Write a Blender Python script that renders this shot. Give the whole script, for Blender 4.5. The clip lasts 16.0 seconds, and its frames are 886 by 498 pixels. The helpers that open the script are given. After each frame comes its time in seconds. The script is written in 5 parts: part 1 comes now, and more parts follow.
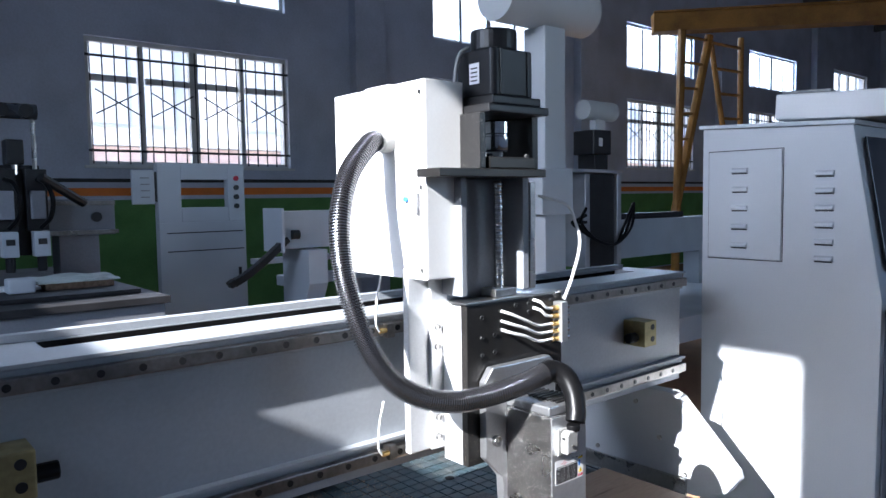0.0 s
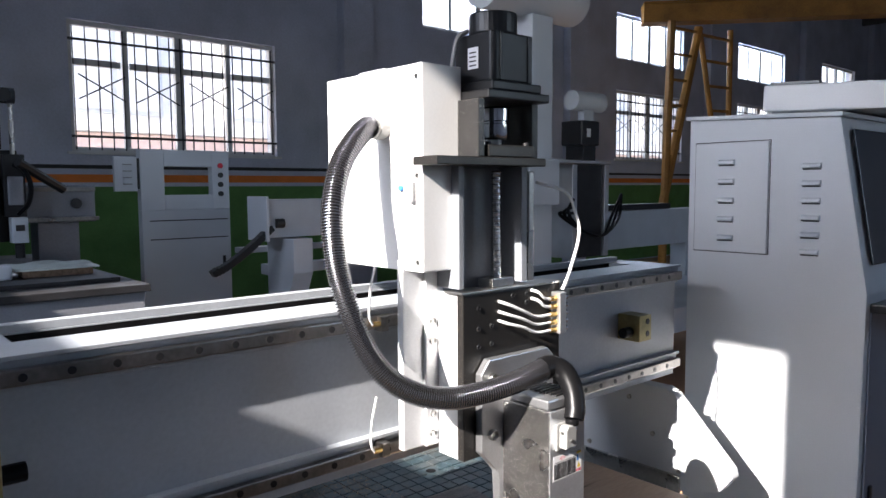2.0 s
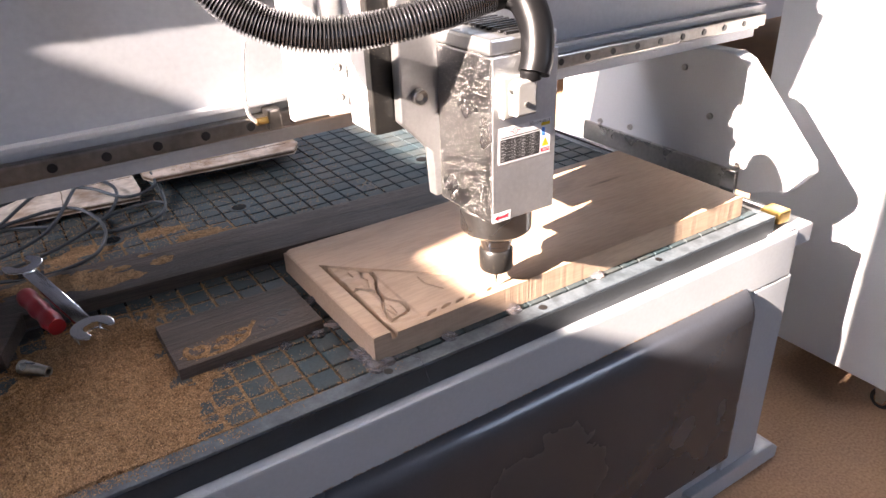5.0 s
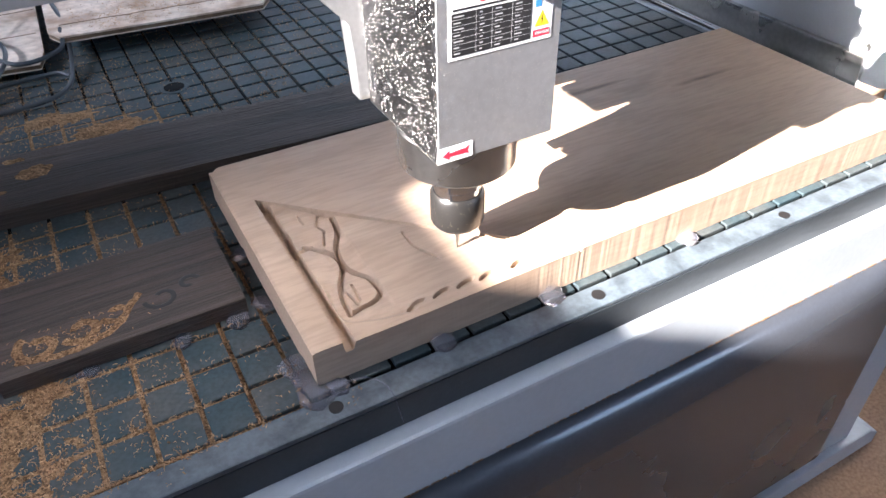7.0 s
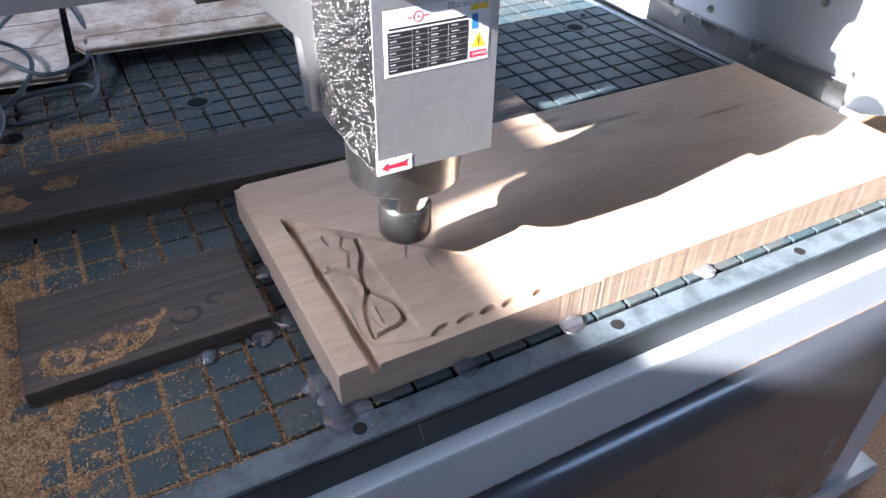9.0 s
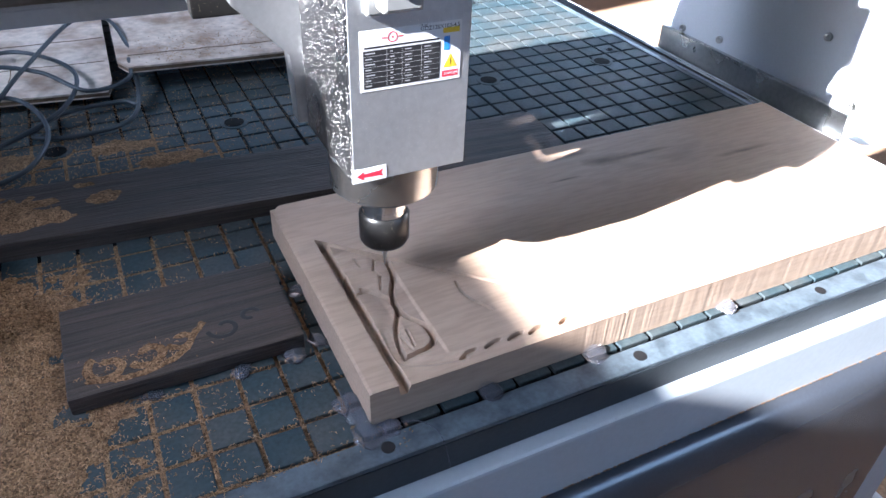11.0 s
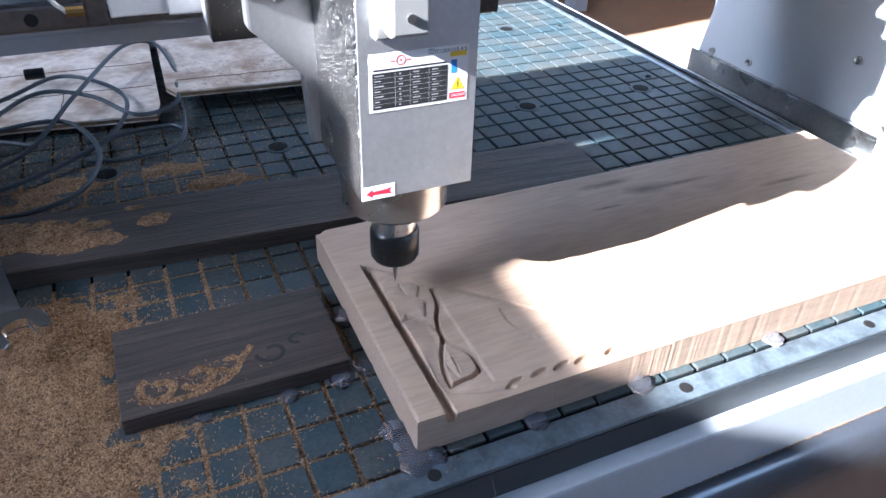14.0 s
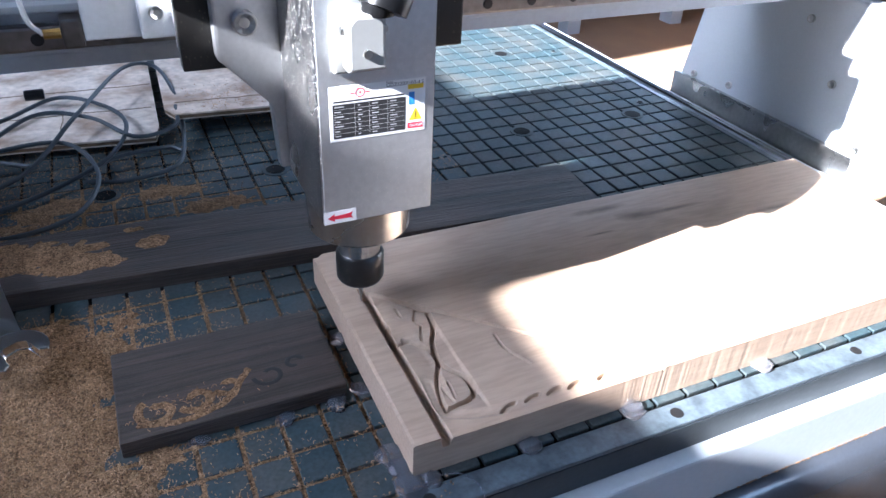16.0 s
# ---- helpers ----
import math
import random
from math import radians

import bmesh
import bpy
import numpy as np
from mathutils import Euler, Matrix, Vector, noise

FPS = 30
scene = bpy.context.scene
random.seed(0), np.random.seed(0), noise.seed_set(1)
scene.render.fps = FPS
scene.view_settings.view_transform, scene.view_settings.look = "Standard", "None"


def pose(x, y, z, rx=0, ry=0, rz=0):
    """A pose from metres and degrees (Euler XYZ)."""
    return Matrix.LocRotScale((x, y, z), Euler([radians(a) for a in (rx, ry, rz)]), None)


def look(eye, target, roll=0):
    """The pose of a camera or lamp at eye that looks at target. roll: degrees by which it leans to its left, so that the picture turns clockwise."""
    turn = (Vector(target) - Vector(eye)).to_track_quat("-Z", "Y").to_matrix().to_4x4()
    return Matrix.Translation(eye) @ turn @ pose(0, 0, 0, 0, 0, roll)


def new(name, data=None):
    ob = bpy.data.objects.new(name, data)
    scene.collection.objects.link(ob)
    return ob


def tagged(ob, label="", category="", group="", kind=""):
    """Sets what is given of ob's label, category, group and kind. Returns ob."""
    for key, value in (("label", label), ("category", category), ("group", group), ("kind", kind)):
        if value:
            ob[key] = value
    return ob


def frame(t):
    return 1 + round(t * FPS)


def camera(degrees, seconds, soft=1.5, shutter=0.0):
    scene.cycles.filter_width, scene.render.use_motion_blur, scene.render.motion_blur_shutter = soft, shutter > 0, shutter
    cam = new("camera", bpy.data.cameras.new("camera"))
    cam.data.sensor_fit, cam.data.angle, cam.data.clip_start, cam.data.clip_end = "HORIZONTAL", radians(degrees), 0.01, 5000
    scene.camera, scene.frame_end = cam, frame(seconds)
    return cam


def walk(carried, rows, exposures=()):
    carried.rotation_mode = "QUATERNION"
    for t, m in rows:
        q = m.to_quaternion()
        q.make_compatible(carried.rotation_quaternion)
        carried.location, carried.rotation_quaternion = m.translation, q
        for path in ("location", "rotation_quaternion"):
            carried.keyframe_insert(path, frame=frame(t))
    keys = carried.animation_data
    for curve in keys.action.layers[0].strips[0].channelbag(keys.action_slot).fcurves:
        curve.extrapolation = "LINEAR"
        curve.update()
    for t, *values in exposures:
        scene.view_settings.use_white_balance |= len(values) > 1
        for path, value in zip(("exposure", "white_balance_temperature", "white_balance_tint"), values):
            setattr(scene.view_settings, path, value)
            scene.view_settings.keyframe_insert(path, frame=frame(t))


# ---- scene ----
cam = camera(63.0, 16.0)

PATH = [
    (0, (-0.8471, -0.9168, 1.4387), (0.4387, 0.6086, 1.2981), -0.85),
    (0.5, (-0.8533, -0.9150, 1.4432), (0.4453, 0.6014, 1.3247), -0.32),
    (1, (-0.8532, -0.9106, 1.4443), (0.4666, 0.5873, 1.3229), -0.09),
    (1.5, (-0.8416, -0.9064, 1.4431), (0.4614, 0.6058, 1.3185), 0.43),
    (2, (-0.8151, -0.9033, 1.4374), (0.4930, 0.6001, 1.2687), -0.33),
    (2.5, (-0.8243, -0.8947, 1.4123), (0.4748, 0.6078, 1.1783), -0.08),
    (3, (-0.8098, -0.8858, 1.3406), (0.4790, 0.5515, 0.8180), 0.67),
    (3.5, (-0.7973, -0.8829, 1.3244), (0.4949, 0.5305, 0.7479), 0.35),
    (4, (-0.7044, -0.8633, 1.2750), (0.5480, 0.5228, 0.5606), 0.72),
    (4.5, (-0.5112, -0.8094, 1.2522), (0.5765, 0.6523, 0.4273), -1.26),
    (7, (-0.0952, -0.3956, 1.1019), (0.6472, 0.9711, -0.1556), -1.04),
    (7.5, (-0.0976, -0.3915, 1.1046), (0.6474, 0.9811, -0.1447), -0.57),
    (8, (-0.1024, -0.3887, 1.1100), (0.6510, 0.9894, -0.1283), -0.43),
    (8.5, (-0.1138, -0.3851, 1.1127), (0.6457, 0.9985, -0.1157), 0.45),
    (9, (-0.1190, -0.3860, 1.1156), (0.6442, 0.9999, -0.1079), 1.11),
    (11.5, (-0.1484, -0.3908, 1.1356), (0.5969, 1.0586, -0.0235), 2.48),
    (12, (-0.1546, -0.3869, 1.1374), (0.5869, 1.0755, -0.0079), 2.21),
    (12.5, (-0.1556, -0.3871, 1.1355), (0.5695, 1.0750, -0.0205), 2.12),
    (13, (-0.1538, -0.3838, 1.1401), (0.5706, 1.0889, -0.0029), 1.88),
    (13.5, (-0.1587, -0.3820, 1.1410), (0.5478, 1.1017, 0.0011), 1.88),
    (14, (-0.1596, -0.3819, 1.1413), (0.5357, 1.1098, 0.0050), 1.91),
    (14.5, (-0.1603, -0.3808, 1.1409), (0.5326, 1.1074, -0.0016), 1.92),
    (15, (-0.1653, -0.3781, 1.1427), (0.5180, 1.1140, -0.0006), 1.77),
    (15.5, (-0.1637, -0.3816, 1.1502), (0.5205, 1.1310, 0.0349), 1.60),
    (16, (-0.1661, -0.3857, 1.1557), (0.5588, 1.1220, 0.0596), 2.73),
]

walk(cam, [(t, look(eye, target, roll)) for t, eye, target, roll in PATH],
     exposures=[(0, 2.2, 5750, 13), (2, 2.12, 6450, 16), (3, 2.4, 7300, 23), (4.5, 3.22, 7500, 26), (7, 3.52, 6300, 17), (9, 3.26, 5850, 15), (11.5, 3.22, 5500, 14), (16, 3.42, 5500, 14)])

# seconds, carriage along the beam, gantry along the table, spindle up
MOVES = [
    (0, 0.1564, -0.1306, -0.0089),
    (0.5, 0.1611, -0.1352, -0.0061),
    (1, 0.1636, -0.1447, -0.0046),
    (1.5, 0.1646, -0.1550, -0.0040),
    (2, 0.1677, -0.1638, -0.0027),
    (2.5, 0.1728, -0.1698, -0.0079),
    (3, 0.1791, -0.1724, -0.0086),
    (3.5, 0.1695, -0.1645, -0.0031),
    (4, 0.1687, -0.1574, 0.0033),
    (4.5, 0.1607, -0.1575, 0.0017),
    (7, 0.1065, -0.1063, -0.0005),
    (7.5, 0.0910, -0.0931, 0.0005),
    (8, 0.0764, -0.0783, 0.0004),
    (8.5, 0.0665, -0.0699, 0.0029),
    (9, 0.0515, -0.0582, 0.0042),
    (11.5, 0.0090, -0.0091, 0.0082),
    (12, 0.0038, -0.0051, 0.0045),
    (12.5, 0.0011, -0.0024, 0.0062),
    (13, 0.0000, 0.0000, 0.0092),
    (13.5, -0.0031, 0.0029, 0.0092),
    (14, -0.0129, 0.0123, 0.0097),
    (14.5, -0.0178, 0.0189, 0.0056),
    (15, -0.0296, 0.0285, 0.0038),
    (15.5, -0.0384, 0.0399, 0.0011),
    (16, -0.0377, 0.0383, 0.0038),
]

# ---- light ----
SUN_EL = 30.0
world = bpy.data.worlds.new("sky")
scene.world = world
world.use_nodes = True
wn = world.node_tree
sky = wn.nodes.new("ShaderNodeTexSky")
sky.sky_type, sky.sun_disc = "NISHITA", False
sky.sun_elevation, sky.sun_rotation = radians(SUN_EL), radians(270)
wn.nodes["Background"].inputs["Strength"].default_value = 0.15
wn.links.new(sky.outputs[0], wn.nodes["Background"].inputs[0])

sun = new("sun", bpy.data.lights.new("sun", "SUN"))
sun.data.energy, sun.data.angle, sun.data.color = 5.0, radians(0.55), (1.0, 0.95, 0.86)
SUN_AZ = 8.0
sun.matrix_world = look((-math.cos(radians(SUN_EL)) * math.cos(radians(SUN_AZ)) * 10, -math.cos(radians(SUN_EL)) * math.sin(radians(SUN_AZ)) * 10, math.sin(radians(SUN_EL)) * 10), (0, 0, 0))


def window_light(name, eye, target, w, h, watts):
    la = bpy.data.lights.new(name, "AREA")
    la.shape, la.size, la.size_y, la.energy, la.color = "RECTANGLE", w, h, watts, (0.64, 0.80, 1.0)
    ob = new(name, la)
    ob.matrix_world = look(eye, target)
    return ob


window_light("window_light", (7.2, 7.62, 4.2), (7.2, 0, 3.0), 2.3, 0.8, 34)
window_light("window_light", (2.4, 7.62, 4.2), (2.4, 0, 2.8), 2.3, 0.8, 8)
window_light("window_light", (11.8, 7.62, 4.25), (11.8, 0, 3.0), 2.3, 0.8, 32)
window_light("window_light", (16.5, 7.62, 4.3), (16.5, 0, 3.0), 2.3, 0.8, 32)
window_light("window_light", (-2.95, 0.6, 2.9), (1.0, 0.5, 0.9), 2.3, 0.8, 14)
# added fill lamp at an assumed, unseen opening in the south wall
window_light("window_light", (4.4, -5.4, 2.6), (2.4, 0, 0.9), 2.7, 1.5, 2.5)


# ---- materials ----
def mat(name, col, rough=0.5, metal=0.0, vary=0.15, scale=6.0, fine=90.0, bump=0.05, col2=None, spec=0.5, coat=0.0):
    """Paint, metal, wood: a base colour broken up at two scales, with fine relief."""
    m = bpy.data.materials.new(name)
    m.use_nodes = True
    t = m.node_tree
    n, ln = t.nodes, t.links
    b = n["Principled BSDF"]
    b.inputs["Metallic"].default_value = metal
    b.inputs["Specular IOR Level"].default_value = spec
    b.inputs["Coat Weight"].default_value = coat
    co = n.new("ShaderNodeTexCoord")
    a1 = n.new("ShaderNodeTexNoise")
    a1.inputs["Scale"].default_value, a1.inputs["Detail"].default_value = scale, 6
    a2 = n.new("ShaderNodeTexNoise")
    a2.inputs["Scale"].default_value, a2.inputs["Detail"].default_value = fine, 3
    ln.new(co.outputs["Object"], a1.inputs["Vector"])
    ln.new(co.outputs["Object"], a2.inputs["Vector"])
    mix = n.new("ShaderNodeMixRGB")
    c2 = col2 or tuple(c * (1 - vary * 1.6) for c in col)
    mix.inputs["Color1"].default_value, mix.inputs["Color2"].default_value = (*col, 1), (*c2, 1)
    ramp = n.new("ShaderNodeValToRGB")
    ramp.color_ramp.elements[0].position, ramp.color_ramp.elements[1].position = 0.4, 0.68
    ln.new(a1.outputs["Fac"], ramp.inputs[0])
    ln.new(ramp.outputs[0], mix.inputs["Fac"])
    mix2 = n.new("ShaderNodeMixRGB")
    mix2.blend_type = "MULTIPLY"
    mix2.inputs["Fac"].default_value = min(1.0, vary * 2)
    ln.new(mix.outputs[0], mix2.inputs["Color1"])
    ln.new(a2.outputs["Fac"], mix2.inputs["Color2"])
    gain = n.new("ShaderNodeMixRGB")
    gain.blend_type = "MULTIPLY"
    gain.inputs["Fac"].default_value = 1
    g = 1 + min(1.0, vary * 2) * 0.45
    gain.inputs["Color2"].default_value = (g, g, g, 1)
    ln.new(mix2.outputs[0], gain.inputs["Color1"])
    ln.new(gain.outputs[0], b.inputs["Base Color"])
    mr = n.new("ShaderNodeMapRange")
    mr.inputs["To Min"].default_value, mr.inputs["To Max"].default_value = max(0.02, rough - 0.1), min(1, rough + 0.12)
    ln.new(a1.outputs["Fac"], mr.inputs["Value"])
    ln.new(mr.outputs[0], b.inputs["Roughness"])
    if bump:
        bp = n.new("ShaderNodeBump")
        bp.inputs["Strength"].default_value, bp.inputs["Distance"].default_value = bump, 0.002
        ln.new(a2.outputs["Fac"], bp.inputs["Height"])
        ln.new(bp.outputs[0], b.inputs["Normal"])
    return m


def wood(name, c1, c2, stretch=(1.5, 22, 22), rough=0.6, bump=0.25, knots=0.3, grain=0.45, spots=()):
    """Sawn timber: long grain along x with rings and pores."""
    m = bpy.data.materials.new(name)
    m.use_nodes = True
    n, ln = m.node_tree.nodes, m.node_tree.links
    b = n["Principled BSDF"]
    co = n.new("ShaderNodeTexCoord")
    mp = n.new("ShaderNodeMapping")
    mp.inputs["Scale"].default_value = stretch
    ln.new(co.outputs["Object"], mp.inputs["Vector"])
    big = n.new("ShaderNodeTexNoise")
    big.inputs["Scale"].default_value, big.inputs["Detail"].default_value, big.inputs["Distortion"].default_value = 1.6, 6, 1.2
    ln.new(mp.outputs[0], big.inputs["Vector"])
    mp2 = n.new("ShaderNodeMapping")
    mp2.inputs["Scale"].default_value = (stretch[0] * 5, stretch[1] * 9, stretch[2] * 9)
    ln.new(co.outputs["Object"], mp2.inputs["Vector"])
    fine = n.new("ShaderNodeTexNoise")
    fine.inputs["Scale"].default_value, fine.inputs["Detail"].default_value = 2.0, 5
    ln.new(mp2.outputs[0], fine.inputs["Vector"])
    ramp = n.new("ShaderNodeValToRGB")
    e = ramp.color_ramp.elements
    e[0].position, e[0].color = 0.3, (*c2, 1)
    e[1].position, e[1].color = 0.62, (*c1, 1)
    ln.new(big.outputs["Fac"], ramp.inputs[0])
    mul = n.new("ShaderNodeMixRGB")
    mul.blend_type = "MULTIPLY"
    mul.inputs["Fac"].default_value = grain
    ln.new(ramp.outputs[0], mul.inputs["Color1"])
    r2 = n.new("ShaderNodeValToRGB")
    r2.color_ramp.elements[0].position, r2.color_ramp.elements[1].position = 0.36, 0.58
    ln.new(fine.outputs["Fac"], r2.inputs[0])
    ln.new(r2.outputs[0], mul.inputs["Color2"])
    last = mul.outputs[0]
    kn = n.new("ShaderNodeTexNoise")
    kn.inputs["Scale"].default_value, kn.inputs["Detail"].default_value = 7.0, 4
    mp3 = n.new("ShaderNodeMapping")
    mp3.inputs["Scale"].default_value = (0.6, 1.6, 1.0)
    ln.new(co.outputs["Object"], mp3.inputs["Vector"])
    ln.new(mp3.outputs[0], kn.inputs["Vector"])
    kr = n.new("ShaderNodeValToRGB")
    kr.color_ramp.elements[0].position, kr.color_ramp.elements[1].position = 0.62, 0.74
    ln.new(kn.outputs["Fac"], kr.inputs[0])
    dark = n.new("ShaderNodeMixRGB")
    dark.inputs["Color2"].default_value = (*(c * 0.45 for c in c2), 1)
    km = n.new("ShaderNodeMath")
    km.operation = "MULTIPLY"
    km.inputs[1].default_value = knots
    ln.new(kr.outputs[0], km.inputs[0])
    ln.new(km.outputs[0], dark.inputs["Fac"])
    ln.new(last, dark.inputs["Color1"])
    last = dark.outputs[0]
    for kx, ky, rx, ry in spots:
        # a knot or mineral streak: a ragged ellipse lying along the grain
        sub = n.new("ShaderNodeVectorMath")
        sub.operation = "SUBTRACT"
        sub.inputs[1].default_value = (kx, ky, 0.68)
        ln.new(co.outputs["Object"], sub.inputs[0])
        dv = n.new("ShaderNodeVectorMath")
        dv.operation = "DIVIDE"
        dv.inputs[1].default_value = (rx, ry, 0.05)
        ln.new(sub.outputs[0], dv.inputs[0])
        wob = n.new("ShaderNodeVectorMath")
        wob.operation = "ADD"
        ln.new(dv.outputs[0], wob.inputs[0])
        nz = n.new("ShaderNodeTexNoise")
        nz.inputs["Scale"].default_value, nz.inputs["Detail"].default_value = 55.0, 4
        ln.new(co.outputs["Object"], nz.inputs["Vector"])
        ln.new(nz.outputs["Color"], wob.inputs[1])
        le = n.new("ShaderNodeVectorMath")
        le.operation = "LENGTH"
        ln.new(wob.outputs[0], le.inputs[0])
        rr = n.new("ShaderNodeMapRange")
        rr.inputs["From Min"].default_value, rr.inputs["From Max"].default_value = 1.5, 0.4
        rr.inputs["To Min"].default_value, rr.inputs["To Max"].default_value = 0.0, 0.95
        ln.new(le.outputs["Value"], rr.inputs["Value"])
        km2 = n.new("ShaderNodeMixRGB")
        km2.inputs["Color2"].default_value = (*(c * 0.38 for c in c2), 1)
        ln.new(rr.outputs[0], km2.inputs["Fac"])
        ln.new(last, km2.inputs["Color1"])
        last = km2.outputs[0]
    ln.new(last, b.inputs["Base Color"])
    b.inputs["Roughness"].default_value = rough
    bp = n.new("ShaderNodeBump")
    bp.inputs["Strength"].default_value, bp.inputs["Distance"].default_value = bump, 0.002
    ln.new(fine.outputs["Fac"], bp.inputs["Height"])
    ln.new(bp.outputs[0], b.inputs["Normal"])
    return m


def speckled(name, col, rough, metal, dust=(0.62, 0.5, 0.36), amount=0.5, scale=420.0):
    """Machined metal with wood dust and grit stuck on it."""
    m = mat(name, col, rough, metal, 0.12, 9, 160, 0.06)
    n, ln = m.node_tree.nodes, m.node_tree.links
    b = n["Principled BSDF"]
    src = b.inputs["Base Color"].links[0].from_socket
    co = n.new("ShaderNodeTexCoord")
    sp = n.new("ShaderNodeTexVoronoi")
    sp.inputs["Scale"].default_value = scale
    ln.new(co.outputs["Object"], sp.inputs["Vector"])
    sep = n.new("ShaderNodeSeparateColor")
    ln.new(sp.outputs["Color"], sep.inputs[0])
    size = n.new("ShaderNodeMath")
    size.operation, size.inputs[1].default_value = "MULTIPLY", amount
    ln.new(sep.outputs[0], size.inputs[0])
    r = n.new("ShaderNodeMath")
    r.operation = "LESS_THAN"
    ln.new(sp.outputs["Distance"], r.inputs[0])
    ln.new(size.outputs[0], r.inputs[1])
    mx = n.new("ShaderNodeMixRGB")
    mx.inputs["Color2"].default_value = (*dust, 1)
    ln.new(r.outputs[0], mx.inputs["Fac"])
    ln.new(src, mx.inputs["Color1"])
    ln.new(mx.outputs[0], b.inputs["Base Color"])
    inv = n.new("ShaderNodeMath")
    inv.operation = "MULTIPLY_ADD"
    inv.inputs[1].default_value, inv.inputs[2].default_value = -metal, metal
    ln.new(r.outputs[0], inv.inputs[0])
    ln.new(inv.outputs[0], b.inputs["Metallic"])
    return m


FRAMEPAINT = mat("frame_paint", (0.46, 0.50, 0.53), 0.24, 0, 0.06, 3, 160, 0.02)
PAINT = mat("grey_blue_paint", (0.50, 0.53, 0.56), 0.38, 0, 0.08, 3, 140, 0.03)
# gantry paint darkened to carry the shade on the beam and left column
BEAM = mat("shaded_beam_paint", (0.38, 0.405, 0.435), 0.42, 0, 0.10, 2.5, 120, 0.03)
CABPAINT = mat("cabinet_paint", (0.62, 0.65, 0.68), 0.45, 0, 0.06, 2, 300, 0.05)
WHITEPAINT = mat("white_sheet_metal", (0.80, 0.80, 0.79), 0.4, 0, 0.04, 3, 200, 0.02)
DARKPANEL = mat("dark_panel", (0.050, 0.055, 0.066), 0.26, 0, 0.10, 3, 240, 0.02, coat=0.3)
STEEL = mat("ground_steel", (0.55, 0.54, 0.52), 0.28, 1, 0.18, 8, 120, 0.05)
RAILSTEEL = mat("oily_rail_steel", (0.34, 0.32, 0.30), 0.3, 1, 0.25, 10, 90, 0.05)
PLATE = mat("machined_plate", (0.70, 0.71, 0.72), 0.45, 0.35, 0.08, 7, 220, 0.05)
ALU = mat("brushed_aluminium", (0.58, 0.59, 0.60), 0.34, 0.9, 0.10, 7, 220, 0.06)
SPINALU = speckled("dusty_aluminium", (0.32, 0.32, 0.33), 0.29, 1.0, (0.84, 0.81, 0.76), 0.42, 620)
SPINFACE = speckled("brushed_face", (0.72, 0.74, 0.76), 0.34, 0.85, (0.90, 0.88, 0.85), 0.22, 760)
CHROME = mat("polished_steel", (0.78, 0.78, 0.78), 0.12, 1, 0.08, 20, 60, 0.0)
BLACKSTEEL = speckled("oiled_black_steel", (0.018, 0.017, 0.016), 0.32, 0.2, (0.35, 0.28, 0.2), 0.16, 420)
BLACK = mat("black_enamel", (0.012, 0.012, 0.013), 0.38, 0, 0.2, 12, 150, 0.04)
RUBBER = mat("black_rubber", (0.005, 0.005, 0.0055), 0.36, 0, 0.2, 10, 120, 0.05, spec=0.2)
HOSE = mat("grey_hose", (0.30, 0.30, 0.32), 0.20, 0.95, 0.1, 12, 60, 0.0)
TUBE = mat("clear_white_tube", (0.75, 0.76, 0.76), 0.25, 0, 0.05, 20, 60, 0.0)
BRASS = mat("brass", (0.60, 0.40, 0.14), 0.3, 1, 0.2, 40, 90, 0.0)
OLIVE = mat("yellow_zinc", (0.42, 0.36, 0.18), 0.4, 0.8, 0.2, 20, 90, 0.05)
PLASTIC = mat("grey_plastic", (0.30, 0.30, 0.29), 0.45, 0, 0.05, 20, 200, 0.02)
WALLPAINT = mat("wall_paint", (0.52, 0.56, 0.66), 0.8, 0, 0.14, 1.3, 40, 0.1)
STRIPE_O = mat("orange_wall_paint", (0.75, 0.20, 0.03), 0.7, 0, 0.1, 4, 60, 0.05)
STRIPE_G = mat("green_wall_paint", (0.10, 0.24, 0.06), 0.7, 0, 0.15, 3, 60, 0.05)
STRIPE_K = mat("black_wall_line", (0.03, 0.03, 0.03), 0.7, 0, 0.1, 5, 60, 0.0)
CRANE = mat("crane_yellow", (0.40, 0.185, 0.03), 0.55, 0, 0.25, 3, 60, 0.05)
ROOF = mat("roof_sheet", (0.10, 0.10, 0.10), 0.7, 0, 0.2, 2, 30, 0.1)
FLOORMAT = mat("dusty_concrete", (0.42, 0.265, 0.17), 0.9, 0, 0.35, 5, 160, 0.5, col2=(0.48, 0.30, 0.18), spec=0.2)
WINFRAME = mat("window_frame_paint", (0.62, 0.63, 0.62), 0.5, 0, 0.08, 5, 100, 0.02)
IRON = mat("window_bar_iron", (0.05, 0.05, 0.055), 0.6, 0.2, 0.2, 10, 100, 0.1)
TILE = mat("bed_tile", (0.034, 0.058, 0.068), 0.55, 0, 0.35, 14, 240, 0.15, col2=(0.072, 0.078, 0.076), spec=0.3)
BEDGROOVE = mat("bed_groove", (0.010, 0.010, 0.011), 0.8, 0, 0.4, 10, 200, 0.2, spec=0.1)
DUST = mat("sawdust", (0.43, 0.255, 0.135), 0.95, 0, 0.40, 60, 900, 1.0, col2=(0.30, 0.175, 0.09), spec=0.1)
KNOTS = ((0.44, 0.258, 0.030, 0.010), (0.50, 0.252, 0.050, 0.004), (0.40, 0.285, 0.035, 0.006), (0.64, 0.205, 0.040, 0.004), (0.36, 0.232, 0.022, 0.002))
